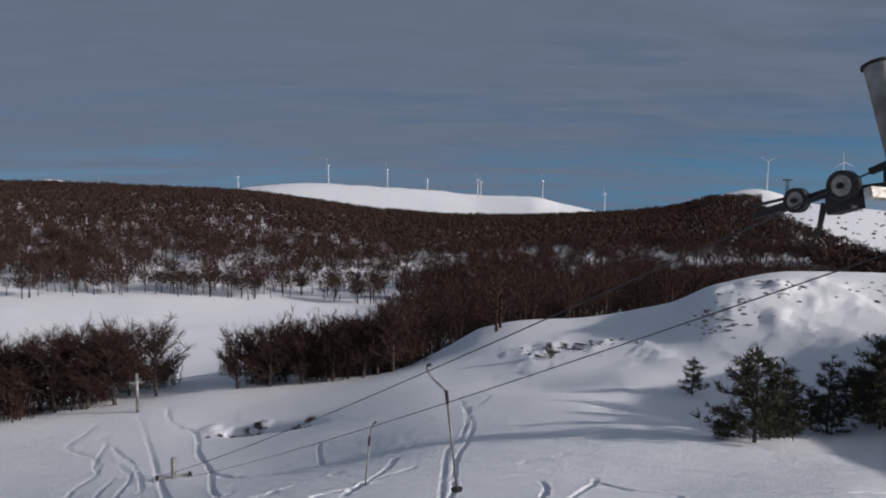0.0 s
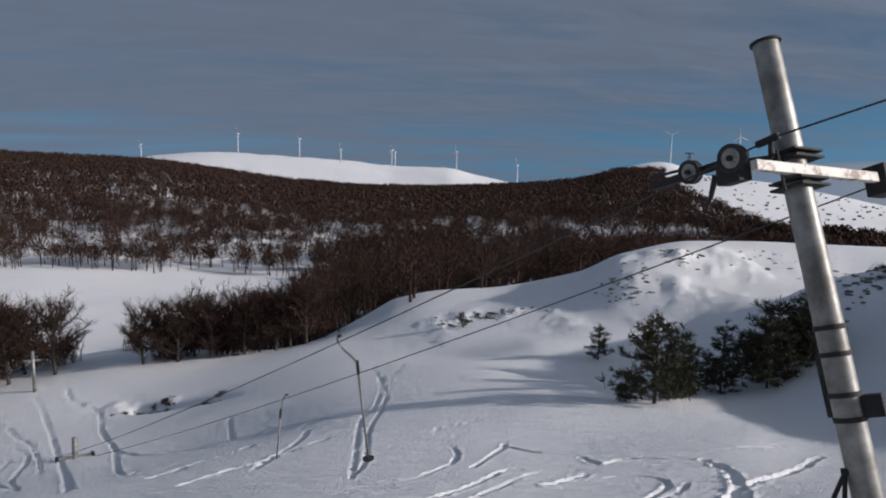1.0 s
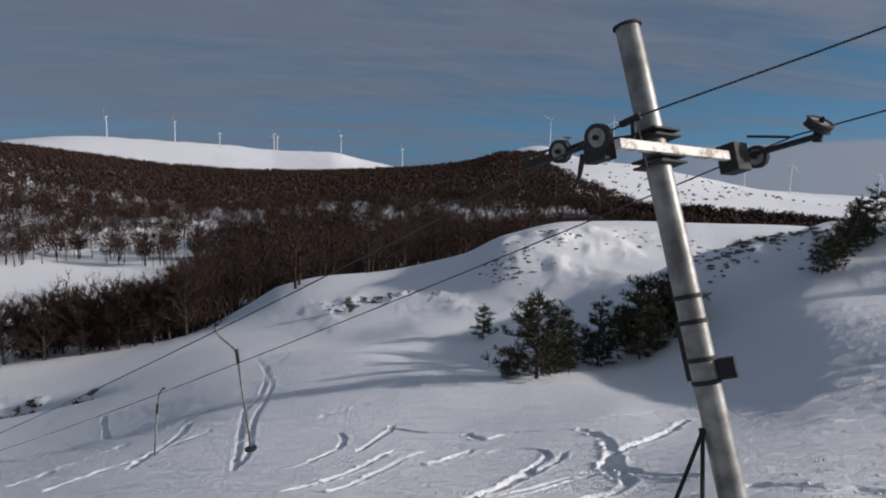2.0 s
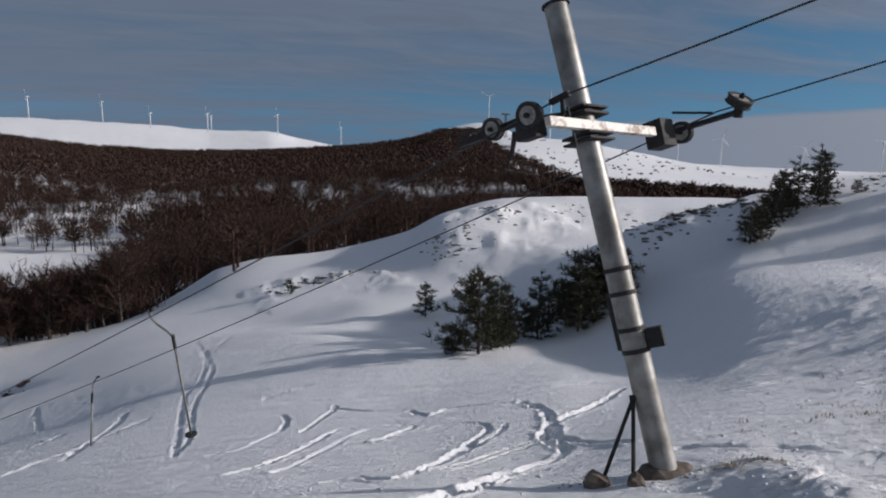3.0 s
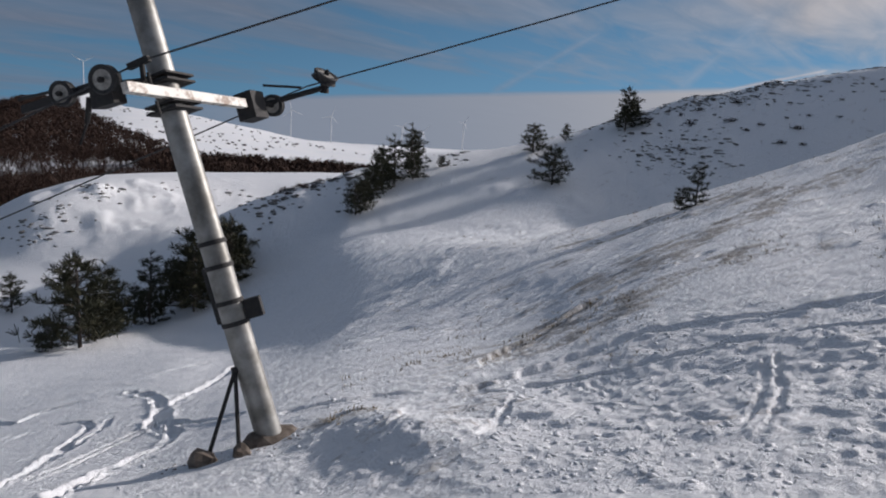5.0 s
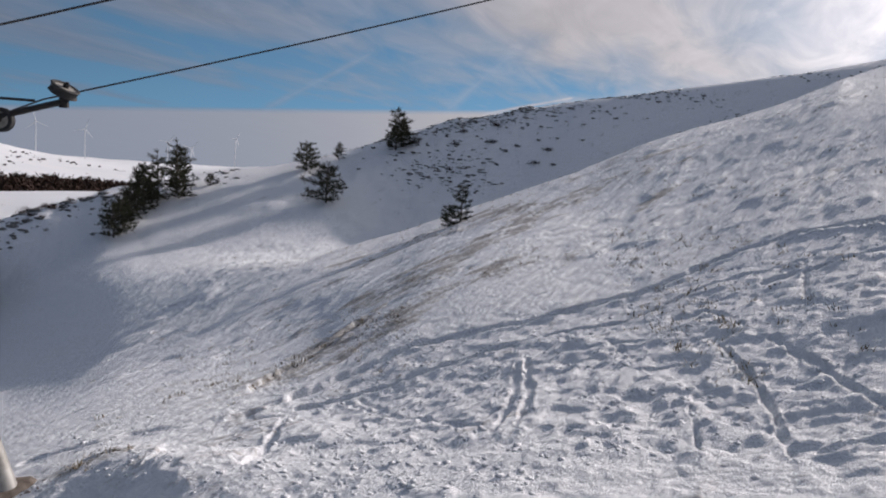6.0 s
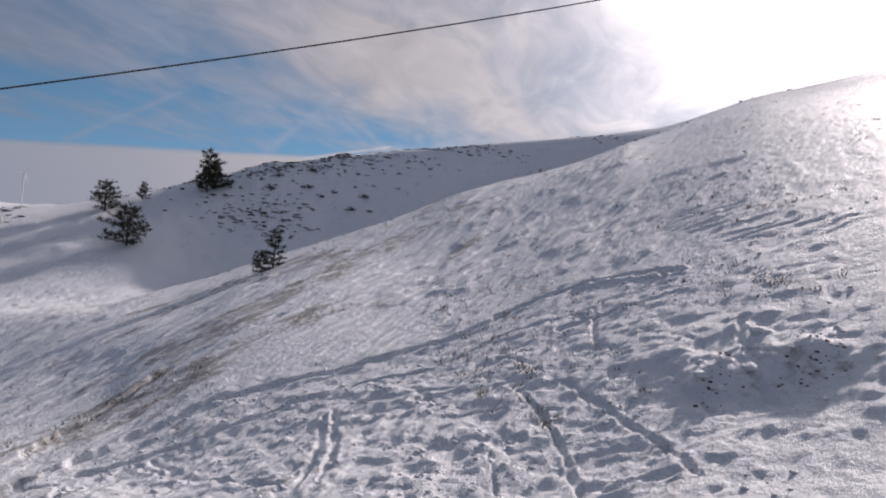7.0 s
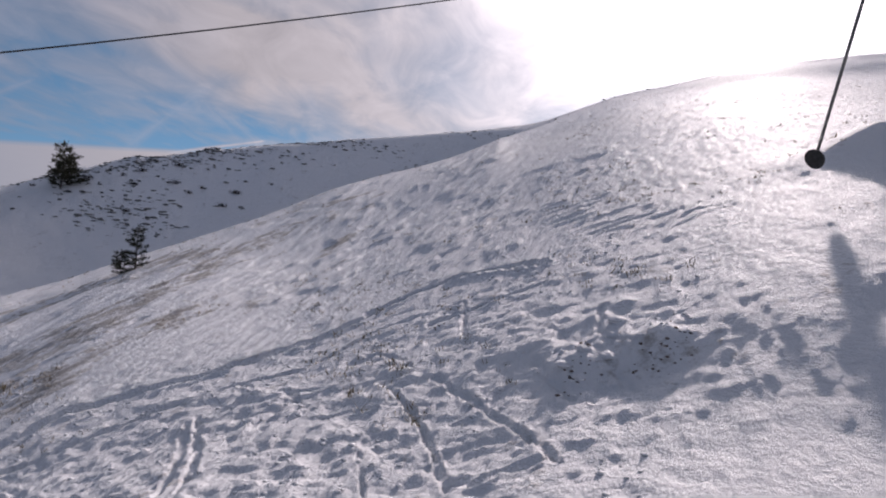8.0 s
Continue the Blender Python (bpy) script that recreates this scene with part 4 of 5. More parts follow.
def lump(name, x, y, z, size, mat, seed, label, category, group=""):
    """A rough block of stone, concrete or snow."""
    g = random.Random(seed)
    bm = bmesh.new()
    bmesh.ops.create_icosphere(bm, subdivisions=2, radius=1.0)
    off = Vector((g.uniform(0, 50), g.uniform(0, 50), g.uniform(0, 50)))
    for v in bm.verts:
        n = noise.noise(v.co * 1.3 + off) * 0.35 + noise.noise(v.co * 3.1 + off) * 0.14
        v.co *= 1 + n
        v.co.z = max(v.co.z, -0.5)
        v.co = Vector((v.co.x * size[0], v.co.y * size[1], v.co.z * size[2]))
    ob = mesh_object(name, bm, mat)
    ob.matrix_world = pose(x, y, z, 0, 0, g.uniform(0, 360))
    return tagged(ob, label, category, group)


build_pylon()
lump("concrete_footing", 4.45, 5.23, ground_z(4.45, 5.23) - 0.02, (0.30, 0.27, 0.11), CONCRETE, 5, "rough concrete footing at the foot of the pylon", "footing")
lump("concrete_block", 3.79, 5.42, ground_z(3.79, 5.42) + 0.03, (0.14, 0.13, 0.13), CONCRETE, 6, "rusty brown concrete block under the stay leg", "block", "stay blocks")
lump("concrete_block", 4.02, 5.15, ground_z(4.02, 5.15) + 0.02, (0.08, 0.08, 0.10), CONCRETE, 7, "rusty brown concrete block under the stay leg", "block", "stay blocks")


def rope(name, pts, radius, label):
    cu = bpy.data.curves.new(name, "CURVE")
    cu.dimensions, cu.bevel_depth, cu.bevel_resolution = "3D", radius, 2
    sp = cu.splines.new("POLY")
    sp.points.add(len(pts) - 1)
    for p, c in zip(sp.points, pts):
        p.co = (*c, 1)
    cu.materials.append(ROPE)
    return tagged(new(name, cu), label, "rope", "lift ropes")


def sagging(p, q, sag, n=24):
    return [along(p, q, i / n) - Vector((0, 0, sag * 4 * (i / n) * (1 - i / n))) for i in range(n + 1)]


def climbing(p, bearing, rise, bend, n=30, reach=45.0):
    """The rope above the pylon: it leaves at that bearing and rise and hangs in a shallow bow."""
    x, y = at(bearing, math.cos(radians(rise)))
    d = Vector((x, y, math.sin(radians(rise))))
    return [Vector(p) + d * s + Vector((0, 0, bend * s * s)) for s in (reach * i / n for i in range(1, n + 1))]


for near, far, bearing, rise, bend in ((ROPE_L, FAR_L, 147.1, 18.2, 0.0035), (ROPE_R, FAR_R, 142.56, 17.74, 0.0026)):
    lower = far + (far - near).normalized() * 34 + Vector((0, 0, 3.0))
    rope("haul_rope", sagging(far, lower, 0.4, 8)[::-1] + sagging(far, near, 0.25)[1:] + climbing(near, bearing, rise, bend), 0.0095,
         "dark steel haul rope of the drag lift")


def hanger(top, joint, low, disc, label):
    """A platter hanger: bent hook, spring tube, stick and round seat."""
    ob = new("platter_hanger")
    tagged(ob, label, "ski lift hanger", "platter hangers")
    top, joint, low = Vector(top), Vector(joint), Vector(low)
    fwd = (FAR_L - ROPE_L).normalized() * -1
    # the bent hook, from the rope clip down to the spring tube
    cu = bpy.data.curves.new("hook", "CURVE")
    cu.dimensions, cu.bevel_depth, cu.bevel_resolution = "3D", 0.018, 2
    sp = cu.splines.new("NURBS")
    h = joint - top
    pts = [top, top + fwd * -0.10 - Vector((0, 0, 0.01)), top + fwd * -0.16 + h * 0.15, top + fwd * -0.15 + h * 0.45, top + fwd * -0.02 + h * 0.75, joint]
    sp.points.add(len(pts) - 1)
    for p, c in zip(sp.points, pts):
        p.co = (*c, 1)
    sp.use_endpoint_u, sp.order_u = True, 3
    cu.materials.append(POLE_GREY)
    tmp = new("hook_curve", cu)
    me = bpy.data.meshes.new_from_object(tmp.evaluated_get(bpy.context.evaluated_depsgraph_get()))
    bpy.data.objects.remove(tmp)
    hook = new("hook", me)
    hook.parent = ob
    bm = bmesh.new()
    box(bm, axes(top, fwd, (0, 0, 1)), (0.12, 0.04, 0.05), 0.006)
    part("rope_clip", bm, DARK_STEEL, ob)
    d = (low - joint).normalized()
    bm = bmesh.new()
    tube(bm, joint - d * 0.05, joint + d * 0.20, 0.030, seg=12)
    part("spring_tube", bm, DARK_STEEL, ob, "dark spring tube")
    bm = bmesh.new()
    tube(bm, joint + d * 0.18, low, 0.021, 0.019, 10)
    part("stick", bm, POLE_GREY, ob, "grey metal stick", smooth=True)
    bm = bmesh.new()
    t = 0.02
    n = Vector((fwd.x, fwd.y, 0.5)).normalized() if disc > 0.12 else d
    tube(bm, low - n * t, low + n * t, disc, disc * 0.9, 20)
    tube(bm, low + n * t, low + n * (t + 0.02), disc * 0.6, disc * 0.4, 20)
    part("platter", bm, RUBBER, ob, "dark round rubber platter seat")
    return ob


hanger((-0.24, 12.99, -3.41), (0.08, 12.99, -3.92), (0.29, 12.99, -5.74), 0.11, "empty platter hanger swinging down the hill on the rope")
hanger((-1.72, 18.72, -6.47), (-1.88, 18.72, -6.90), (-2.03, 18.72, -8.60), 0.10, "empty platter hanger riding up the hill on the rope")
hanger((9.20, -5.30, 4.45), (9.33, -5.21, 3.65), (9.73, -5.01, 1.20), 0.13, "platter hanger with a dark red seat beside a snow mound")


def small_pylon(x, y, z_arm, z_top, width):
    """A far pylon of the lift: a pole and a crossarm with wheel blocks."""
    ob = new("lift_pylon")
    tagged(ob, "small grey lift pylon with a crossarm further down the slope", "pylon", "far pylons")
    g = ground_z(x, y)
    bm = bmesh.new()
    tube(bm, (x, y, g - 0.3), (x, y, z_top), 0.13, 0.11, 16)
    part("pole", bm, GALV, ob, smooth=True)
    d = Vector((0.87, 0.49, -0.05)).normalized()
    c = Vector((x, y, z_arm))
    bm = bmesh.new()
    box(bm, axes(c, d, (0, 0, 1)), (width, 0.1, 0.1), 0.01)
    part("crossarm", bm, GALV, ob)
    for s in (-1, 1):
        bm = bmesh.new()
        box(bm, axes(c + d * s * width / 2, d, (0, 0, 1)), (0.12, 0.34, 0.15), 0.02)
        part("wheel_block", bm, DARK_STEEL, ob)
    return ob


small_pylon(*at(-20.6, 36), -14.4, -13.5, 1.5)
x, y = at(-22.95, 61)
small_pylon(x, y, ground_z(x, y) + 2.4, ground_z(x, y) + 3.1, 1.3)


# ---- pines ----
def pine_parts(seed, high, wide, whorls, per):
    """Trunk and needle crown of a young pine as arrays."""
    g = random.Random(seed)
    tv, tf, cv, cf = [], [], [], []

    def prism(p, q, a, b, n=4):
        d = (q - p).normalized()
        s = d.orthogonal().normalized()
        t = d.cross(s)
        i = len(tv)
        for c, r in ((p, a), (q, b)):
            for k in range(n):
                w = 2 * math.pi * k / n
                tv.append(c + (s * math.cos(w) + t * math.sin(w)) * r)
        for k in range(n):
            l = (k + 1) % n
            tf.append((i + k, i + l, i + n + l))
            tf.append((i + k, i + n + l, i + n + k))

    def tuft(c, axis, size, count):
        for _ in range(count):
            d = (axis + Vector((g.gauss(0, .75), g.gauss(0, .75), g.gauss(.1, .6)))).normalized()
            s = d.cross(Vector((g.uniform(-1, 1), g.uniform(-1, 1), g.uniform(-1, 1)))).normalized() * size * 0.075
            q = c + d * size * g.uniform(0.6, 1.1)
            i = len(cv)
            cv.extend((c - s * 0.6, c + s * 0.6, q + s * 0.5, q - s * 0.5))
            cf.append((i, i + 1, i + 2))
            cf.append((i, i + 2, i + 3))

    lean = Vector((g.uniform(-.08, .08), g.uniform(-.08, .08), 1))
    prism(Vector((0, 0, -0.25)), lean * high * 0.5, 0.03 * high ** .5 + .02, 0.03 * high ** .5)
    prism(lean * high * 0.5, lean * high * 0.97, 0.03 * high ** .5, 0.012)
    tuft(lean * high * 0.95, Vector((0, 0, 1)), 0.16 * high ** .6, 10)
    for i in range(whorls):
        u = 0.08 + 0.84 * (i / whorls) ** 0.9
        reach = wide * (1 - u) ** 0.55 * g.uniform(0.6, 1.2) + 0.14
        for j in range(per):
            if g.random() < 0.18:
                continue
            w = 2 * math.pi * (j + g.random() * 0.7) / per + i * 0.7
            p = lean * high * (u + g.uniform(-.03, .03))
            ln = reach * g.uniform(0.45, 1.25)
            q = p + Vector((math.cos(w) * ln, math.sin(w) * ln, ln * g.uniform(0.05, 0.42)))
            prism(p, q, 0.014 * high ** .5, 0.005, 3)
            n = max(3, int(ln / 0.13))
            for m in range(n):
                s = 0.22 + 0.78 * (m + 1) / n
                c = p.lerp(q, s) + Vector((g.gauss(0, .06), g.gauss(0, .06), g.gauss(0, .04))) * ln
                tuft(c, (q - p).normalized() * 0.7 + Vector((0, 0, 0.35)), 0.15 * high ** .5 * g.uniform(.7, 1.25), 13)
    return (np.array([v[:] for v in tv]), np.array(tf)), (np.array([v[:] for v in cv]), np.array(cf))


def pine_thing(seed, high, wide, whorls, per, label):
    (tv, tf), (cv, cf) = pine_parts(seed, high, wide, whorls, per)
    ob = new("pine_tree")
    tagged(ob, label, "tree", "young pines")
    for name, v, f, mat in (("trunk", tv, tf, BARK), ("crown", cv, cf, NEEDLES)):
        array_mesh(name, v, f, mat).parent = ob
    return ob


PINE_MODELS = [pine_thing(61, 3.0, 1.25, 12, 7, "dark green bushy young pine standing in snow"),
               pine_thing(62, 3.0, 0.95, 10, 6, "dark green young pine standing in snow"),
               pine_thing(63, 2.0, 1.15, 8, 7, "low spreading dark green pine bush in snow"),
               pine_thing(64, 3.0, 0.75, 8, 5, "thin open young pine standing in snow")]
PINES = [(10.6, 24.1, 0, 1.08), (12.3, 26.2, 1, 0.95), (12.9, 36.9, 1, 0.66), (10.0, 24.9, 2, 0.5), (16.2, 30.0, 3, 0.95), (17.0, 27.3, 0, 1.06), (18.0, 26.7, 1, 1.05),
         (16.3, 27.6, 2, 0.85), (18.6, 27.2, 2, 1.0), (13.9, 28.4, 3, 0.7), (7.5, 50.0, 1, 0.40), (24.6, 25.9, 2, 0.85), (25.6, 26.4, 2, 0.7), (27.4, 27.0, 2, 0.85), (28.6, 27.3, 3, 0.85), (29.9, 27.3, 3, 0.9),
         (29.3, 26.6, 2, 0.7), (31.6, 26.6, 2, 0.35), (35.8, 23.4, 2, 0.85), (38.2, 22.8, 1, 0.36), (32.0, 19.6, 2, 1.0), (39.8, 19.9, 1, 0.85), (40.5, 19.9, 2, 0.8), (20.8, 7.8, 3, 0.42), (20.6, 8.1, 2, 0.35)]
THICKET_PINES = [(15.9, 25.9, 0, 0.95), (14.6, 27.0, 2, 0.8), (12.9, 26.6, 2, 0.7), (17.5, 30.2, 2, 0.9), (19.2, 28.9, 0, 0.9), (20.2, 29.4, 2, 0.8), (11.6, 25.2, 2, 0.75), (9.6, 24.6, 2, 0.35),
                 (26.4, 26.8, 2, 0.8), (28.0, 27.6, 0, 0.7), (30.6, 27.8, 1, 0.7), (14.9, 28.8, 1, 0.6)]
used = set()
for i, (x, y, k, s) in enumerate(PINES + THICKET_PINES):
    m = pose(x, y, ground_z(x, y) - 0.02, 0, 0, i * 53.0) @ Matrix.Scale(s, 4)
    if k in used:
        copy_thing(PINE_MODELS[k], m).matrix_basis = m
    else:
        PINE_MODELS[k].matrix_world = m
        used.add(k)


# ---- wind turbines ----
def turbine(az, r, el_hub, rotor, spin, yaw):
    x, y = at(az, r)
    hub = r * math.tan(radians(el_hub))
    g = ground_z(x, y)
    ob = new("wind_turbine")
    tagged(ob, "white wind turbine with three blades on the far ridge", "wind turbine", "wind farm")
    bm = bmesh.new()
    w = r * 0.00062
    tube(bm, (x, y, g - 1), (x, y, hub), w * 1.15, w * 0.7, 12)
    part("tower", bm, TURBINE, ob, smooth=True)
    c, s = math.cos(radians(yaw)), math.sin(radians(yaw))
    f = Vector((s, c, 0))
    right = Vector((c, -s, 0))
    bm = bmesh.new()
    box(bm, axes(Vector((x, y, hub)) + f * w, f, (0, 0, 1)), (w * 4.5, w * 1.8, w * 1.8), w * 0.4)
    part("nacelle", bm, TURBINE, ob)
    nose = Vector((x, y, hub)) - f * w * 3.2
    for k in range(3):
        a = radians(spin + 120 * k)
        d = right * math.cos(a) + Vector((0, 0, math.sin(a)))
        bm = bmesh.new()
        cr = d.cross(f)
        pts = [(0, 0.5), (0.18, 1.0), (0.55, 0.65), (1.0, 0.12)]
        rows = []
        for u, h in pts:
            p = nose + d * rotor * u
            rows.append([bm.verts.new(p + cr * w * h + f * w * 0.1), bm.verts.new(p - cr * w * h * 0.5 + f * w * 0.2), bm.verts.new(p - cr * w * h * 0.2 - f * w * 0.25)])
        for p, q in zip(rows[:-1], rows[1:]):
            for j in range(3):
                bm.faces.new((p[j], p[(j + 1) % 3], q[(j + 1) % 3], q[j]))
        bm.faces.new(rows[-1])
        bm.faces.new(rows[0][::-1])
        part("blade", bm, TURBINE, ob)
    return ob


# bearing, distance, elevation of the hub, blade length, turn of the rotor, facing
TURBINES = [(-8.8, 2300, 0.58, 20, 85, 80), (-4.3, 2300, 0.32, 20, 70, 75), (-1.2, 2200, -0.42, 20, 80, 80), (2.7, 2250, -0.40, 20, 88, 78),
            (2.95, 2400, -0.56, 18, 60, 80), (7.7, 2280, -0.42, 20, 84, 80), (12.4, 2290, -1.34, 20, 88, 80), (-15.5, 2350, -0.35, 16, 75, 80),
            (23.7, 1380, 1.15, 20, 30, 20), (28.4, 1380, 1.1, 19, 95, 20), (37.8, 1380, -1.36, 20, 100, 30), (40.8, 1380, -1.64, 19, 70, 25),
            (46.2, 1380, -2.14, 17, 50, 25), (47.8, 1300, -2.45, 18, 45, 20), (50.9, 1380, -1.55, 15, 55, 25)]
for az, r, el, rotor, spin, yaw in TURBINES:
    turbine(az, r, el, rotor, spin, yaw)


# ---- shrubs, rocks, tufts and clods ----
def scattered(name, spots, shapes, mat, label, category):
    ob = woods(name, spots, shapes, mat, label)
    return tagged(ob, category=category)


def tuft_shape(seed, count, high, wide, blade):
    g = random.Random(seed)
    v, f = [], []
    for _ in range(count):
        w = g.uniform(0, 6.28)
        p = Vector((g.gauss(0, wide * .4), g.gauss(0, wide * .4), -0.03))
        q = p + Vector((math.cos(w) * wide * g.uniform(.2, 1), math.sin(w) * wide * g.uniform(.2, 1), high * g.uniform(.4, 1.1)))
        s = Vector((-math.sin(w), math.cos(w), 0)) * blade
        i = len(v)
        v.extend((p - s, p + s, q))
        f.append((i, i + 1, i + 2))
    return np.array([p[:] for p in v]), np.array(f)


def rock_shape(seed, flat, sub=1, wide=1.0):
    g = random.Random(seed)
    bm = bmesh.new()
    bmesh.ops.create_icosphere(bm, subdivisions=sub, radius=1.0)
    off = Vector((g.uniform(0, 50), g.uniform(0, 50), 0))
    for p in bm.verts:
        p.co *= 1 + 0.5 * noise.noise(p.co * 1.2 + off)
        p.co.z *= flat
        p.co.x *= wide
    bmesh.ops.triangulate(bm, faces=bm.faces[:])
    bm.verts.index_update()
    v, f = np.array([p.co[:] for p in bm.verts]), np.array([[c.index for c in q.verts] for q in bm.faces])
    bm.free()
    return v, f


def blob_spots(seed, blobs, shapes, smin, smax, sink):
    """Spots gathered in patches: (bearing, distance, along, across, count)."""
    g = np.random.default_rng(seed)
    out = []
    for az, r, da, dr, n in blobs:
        a, d = az + g.normal(0, da, n), r * np.exp(g.normal(0, dr, n))
        x, y = d * np.sin(np.radians(a)), d * np.cos(np.radians(a))
        z = height(x, y)
        for i in range(n):
            s = g.uniform(smin, smax) * g.uniform(0.5, 1.0)
            out.append((x[i], y[i], z[i] - sink * s, s, g.uniform(0, 6.28), int(g.integers(0, shapes))))
    return out


ROCKS = [rock_shape(s, f, wide=1.8) for s, f in ((1, 0.35), (2, 0.5), (3, 0.3), (4, 0.6))]
scattered("rock_outcrop", blob_spots(5, [(21.5, 53, 1.3, 0.03, 70), (24.5, 57, 1.0, 0.02, 40), (9.6, 53, 1.8, 0.012, 60), (40, 41, 2.0, 0.03, 80), (37, 39, 1.0, 0.03, 40),
                                         (51, 44, 0.7, 0.03, 24), (33, 60, 3, 0.03, 40)],
                                        4, 0.06, 0.26, 0.1), ROCKS, ROCK, "dark grey limestone rocks poking out of the snow", "rocks")
# rock and heath lines, with extra slabs added to darken the ridge's shaded face
SLABS = [rock_shape(s, f, wide=2.4) for s, f in ((31, 0.30), (32, 0.45), (33, 0.25), (34, 0.5))]
scattered("rock_slabs", blob_spots(7, [(69, 46.5, 3.2, 0.010, 220), (67, 43, 2.4, 0.015, 160), (73, 47.5, 3.5, 0.008, 200), (81, 50, 4.5, 0.008, 180), (68, 41.5, 1.8, 0.008, 40),
                                       (62, 48, 1.2, 0.008, 60), (76, 49.2, 5.0, 0.004, 120), (90, 55, 4.0, 0.006, 90)],
                                      4, 0.03, 0.15, 0.1), SLABS, ROCK, "thin dark rock slabs and heath lines on the snowy ridge", "rocks")
SHRUBS = [tuft_shape(s, 70, 0.5, 0.55, 0.03) for s in (1, 2, 3)]
scattered("low_shrubs", blob_spots(6, [(-15.5, 50, 1.0, 0.012, 34), (-11.5, 46.2, 0.7, 0.010, 22), (40.5, 41, 2.2, 0.04, 26), (69, 45, 4, 0.02, 40), (10, 52.5, 2.0, 0.02, 14), (103, 57, 1.5, 0.01, 5)],
                                      3, 0.2, 0.7, 0.0), SHRUBS, TWIGS, "low leafless brown heath shrubs in snow", "shrubs")
HILL_SHRUBS = [tuft_shape(s, 40, 2.2, 2.0, 0.45) for s in (4, 5)]


def shrub_rule(az, r, x, y):
    return np.where((waves(x, y, 60, 3, 41) > 0.0), 0.9, 0.12) * np.clip((az - 22) / 3, 0, 1)


scattered("hill_shrubs", scatter(shrub_rule, 22, 54, 500, 900, 19.0, 2, 9, 0.25, 0.85), HILL_SHRUBS, TWIGS, "scattered dark shrubs on the white hill", "shrubs")


def strip_rule(az, r, x, y):
    return np.where(np.degrees(np.arctan2(smooth_height(az, r), r)) < np.where((az > 42) & (az < 48), -5.7, -5.95), 1.0, 0.0)


woods("hedge_wood", scatter(strip_rule, 27, 56, 360, 470, 3.8, 5, 12, 0.95, 1.45), FAR_TREES, TWIGS, "dark strip of leafless wood behind the knoll")


def turf_spots(seed, n, az0, az1, r0, r1):
    g = np.random.default_rng(seed)
    az, r = g.uniform(az0, az1, n), np.exp(g.uniform(math.log(r0), math.log(r1), n))
    x, y = r * np.sin(np.radians(az)), r * np.cos(np.radians(az))
    ok = turf_mask(x, y) * np.clip(0.4 + 1.2 * waves(x, y, 1.2, 3, 51, 3, 25), 0, 1) > g.uniform(0.05, 0.9, n)
    x, y = x[ok], y[ok]
    z = height(x, y)
    return [(a, b, c, g.uniform(.5, 1.3), g.uniform(0, 6.28), int(g.integers(0, 3))) for a, b, c in zip(x, y, z)]


GRASS = [tuft_shape(s, 12, 0.075, 0.11, 0.006) for s in (7, 8, 9)]
scattered("dry_grass_tufts", turf_spots(15, 26000, 38, 122, 6, 60), GRASS, TURF, "dry brown grass tufts poking through thin snow", "grass")
CLODS = [rock_shape(s, 0.45) for s in (21, 22, 23)]


def clod_spots(seed, n):
    g = np.random.default_rng(seed)
    az, r = g.uniform(5, 112, n), np.exp(g.uniform(math.log(4.2), math.log(17), n))
    x, y = r * np.sin(np.radians(az)), r * np.cos(np.radians(az))
    ok = np.clip(1.25 - np.hypot(x - 6.3, y + 0.6) / 6.5, 0.06, 1) * np.clip(0.35 + waves(x, y, 0.9, 3, 61), 0, 1) > g.uniform(0, 0.9, n)
    x, y = x[ok], y[ok]
    z = carve(x, y, height(x, y))
    s = 0.006 + 0.03 * g.uniform(0, 1, len(x)) ** 4
    return [(a, b, c, d, g.uniform(0, 6.28), int(g.integers(0, 3))) for a, b, c, d in zip(x, y, z, s)]


scattered("snow_clods", clod_spots(16, 15000), CLODS, SNOW, "small loose clods of churned snow", "snow")


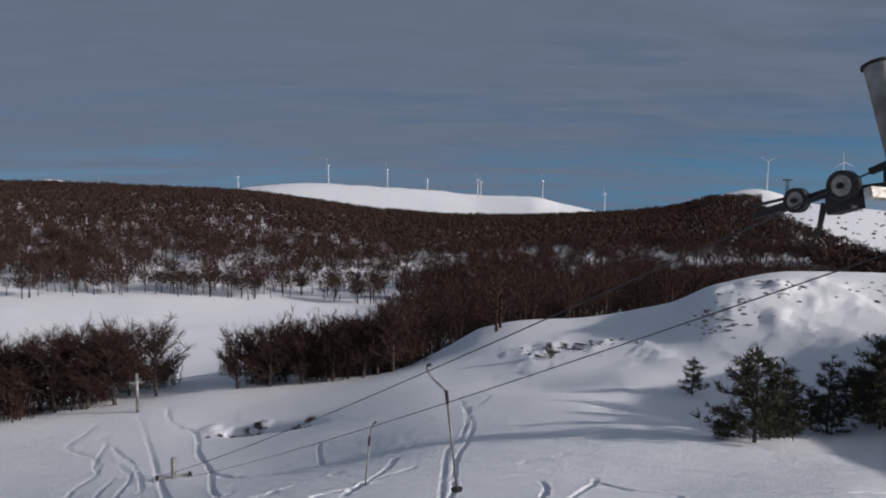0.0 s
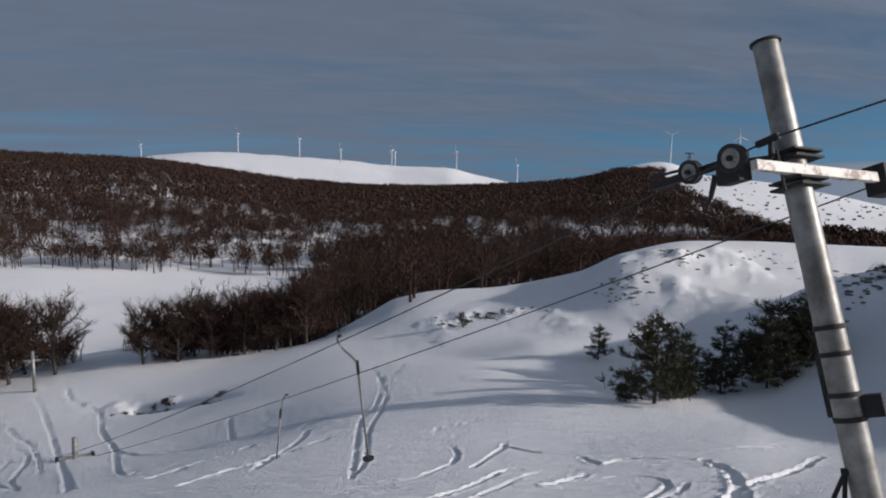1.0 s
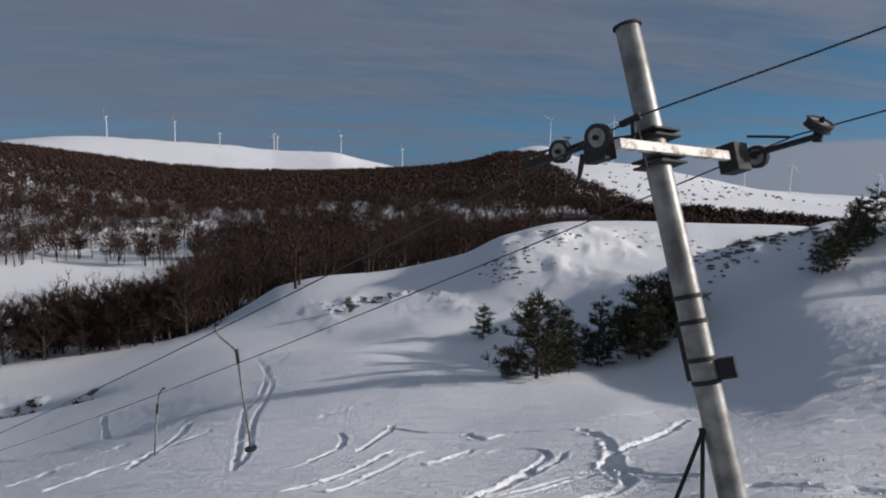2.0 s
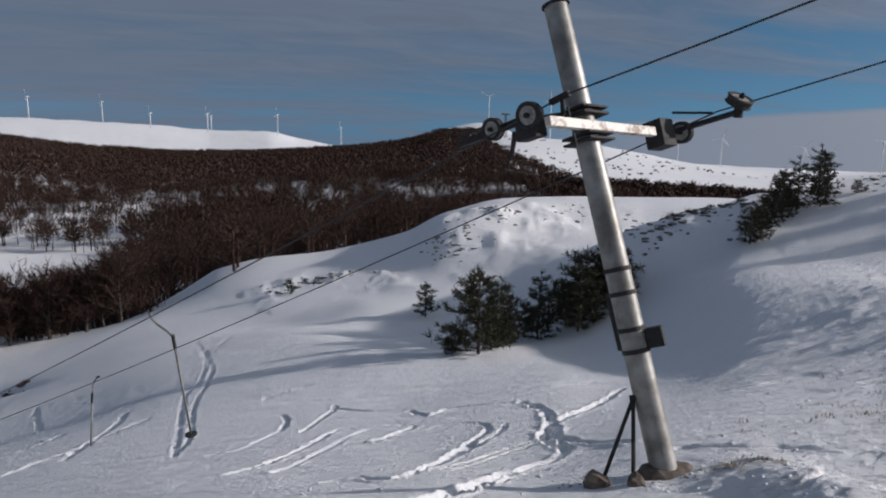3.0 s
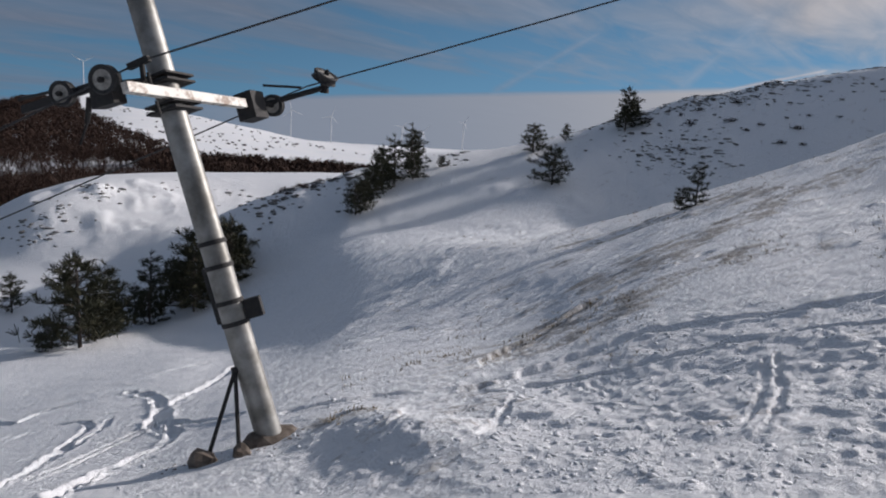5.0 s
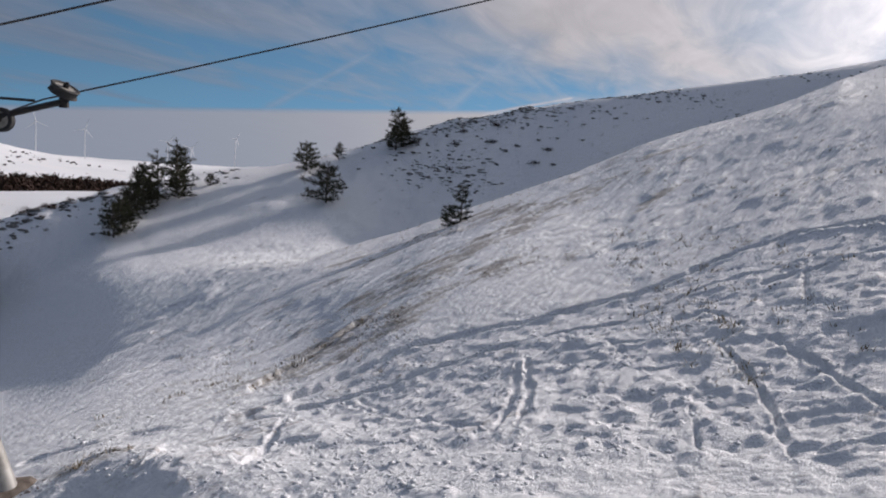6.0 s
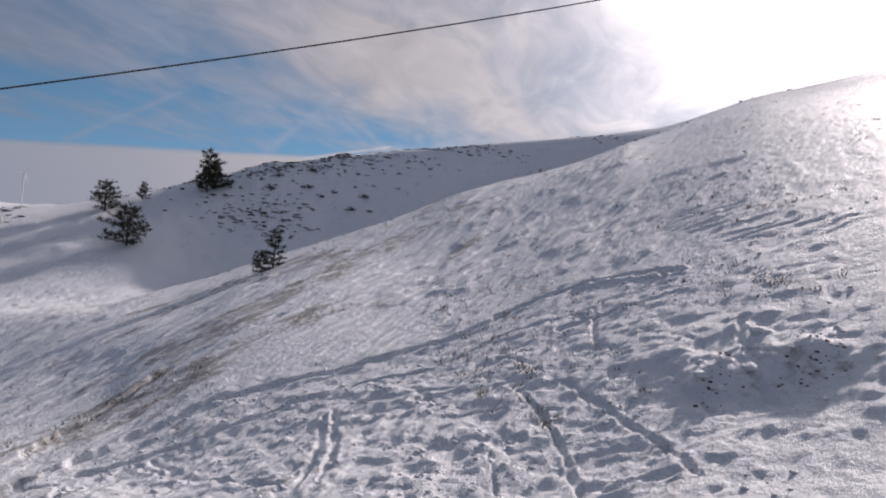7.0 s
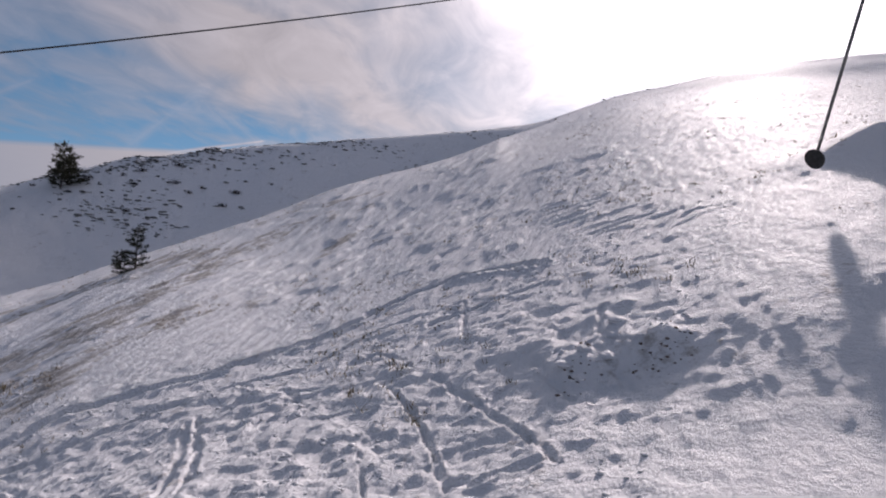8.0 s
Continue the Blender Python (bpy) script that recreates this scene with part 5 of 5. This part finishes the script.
EARTH = plain_material("brown_earth", (0.10, 0.065, 0.05), (0.22, 0.16, 0.125), 20, 0.95, bump=0.6)
scattered("earth_crumbs", blob_spots(17, [(110.7, 6.81, 0.9, 0.02, 40), (105.0, 7.11, 0.7, 0.015, 26), (104.5, 6.58, 0.6, 0.02, 22), (93.6, 9.0, 0.4, 0.006, 10), (40.2, 6.75, 2.4, 0.03, 60), (33.5, 6.8, 1.2, 0.02, 26)],
                                        3, 0.010, 0.034, 0.3), CLODS, EARTH, "crumbs of brown earth on trodden snow", "earth")


def relay_mast(az, r, el):
    """A lattice mast with a platform on the white hill."""
    x, y = at(az, r)
    g, top = ground_z(x, y), r * math.tan(radians(el))
    ob = new("relay_mast")
    tagged(ob, "dark steel relay mast with a platform on the white hill", "mast")
    for dx, dy in ((-1, -1), (1, -1), (1, 1), (-1, 1)):
        bm = bmesh.new()
        tube(bm, (x + dx * 1.4, y + dy * 1.4, g - 0.5), (x + dx * 0.9, y + dy * 0.9, top), 0.3, 0.25, 6)
        part("leg", bm, DARK_STEEL, ob)
    bm = bmesh.new()
    box(bm, pose(x, y, top), (8.0, 5.0, 1.4), 0.2)
    part("platform", bm, DARK_STEEL, ob)
    return ob


relay_mast(25.0, 880, -0.15)


# ---- lumps of broken snow beside the trail ----
for i, (x, y, r, h) in enumerate([(6.55, -1.62, 0.11, 0.055), (6.72, -1.80, 0.10, 0.08), (6.40, -1.72, 0.09, 0.06), (6.62, -1.98, 0.12, 0.08), (6.85, -1.66, 0.08, 0.05), (6.30, -1.90, 0.07, 0.05),
                                  (6.95, -2.10, 0.09, 0.06), (8.05, 1.22, 0.10, 0.07), (7.75, 1.36, 0.05, 0.04), (7.3, -2.2, 0.13, 0.07), (6.2, -0.9, 0.05, 0.04), (7.1, 0.35, 0.05, 0.04)]):
    lump("snow_lump", x, y, ground_z(x, y) - 0.005, (r * 0.7, r * 0.6, h * 0.6), SNOW, 90 + i, "broken lump of wind-packed snow on the slope", "snow lump", "snow lumps")
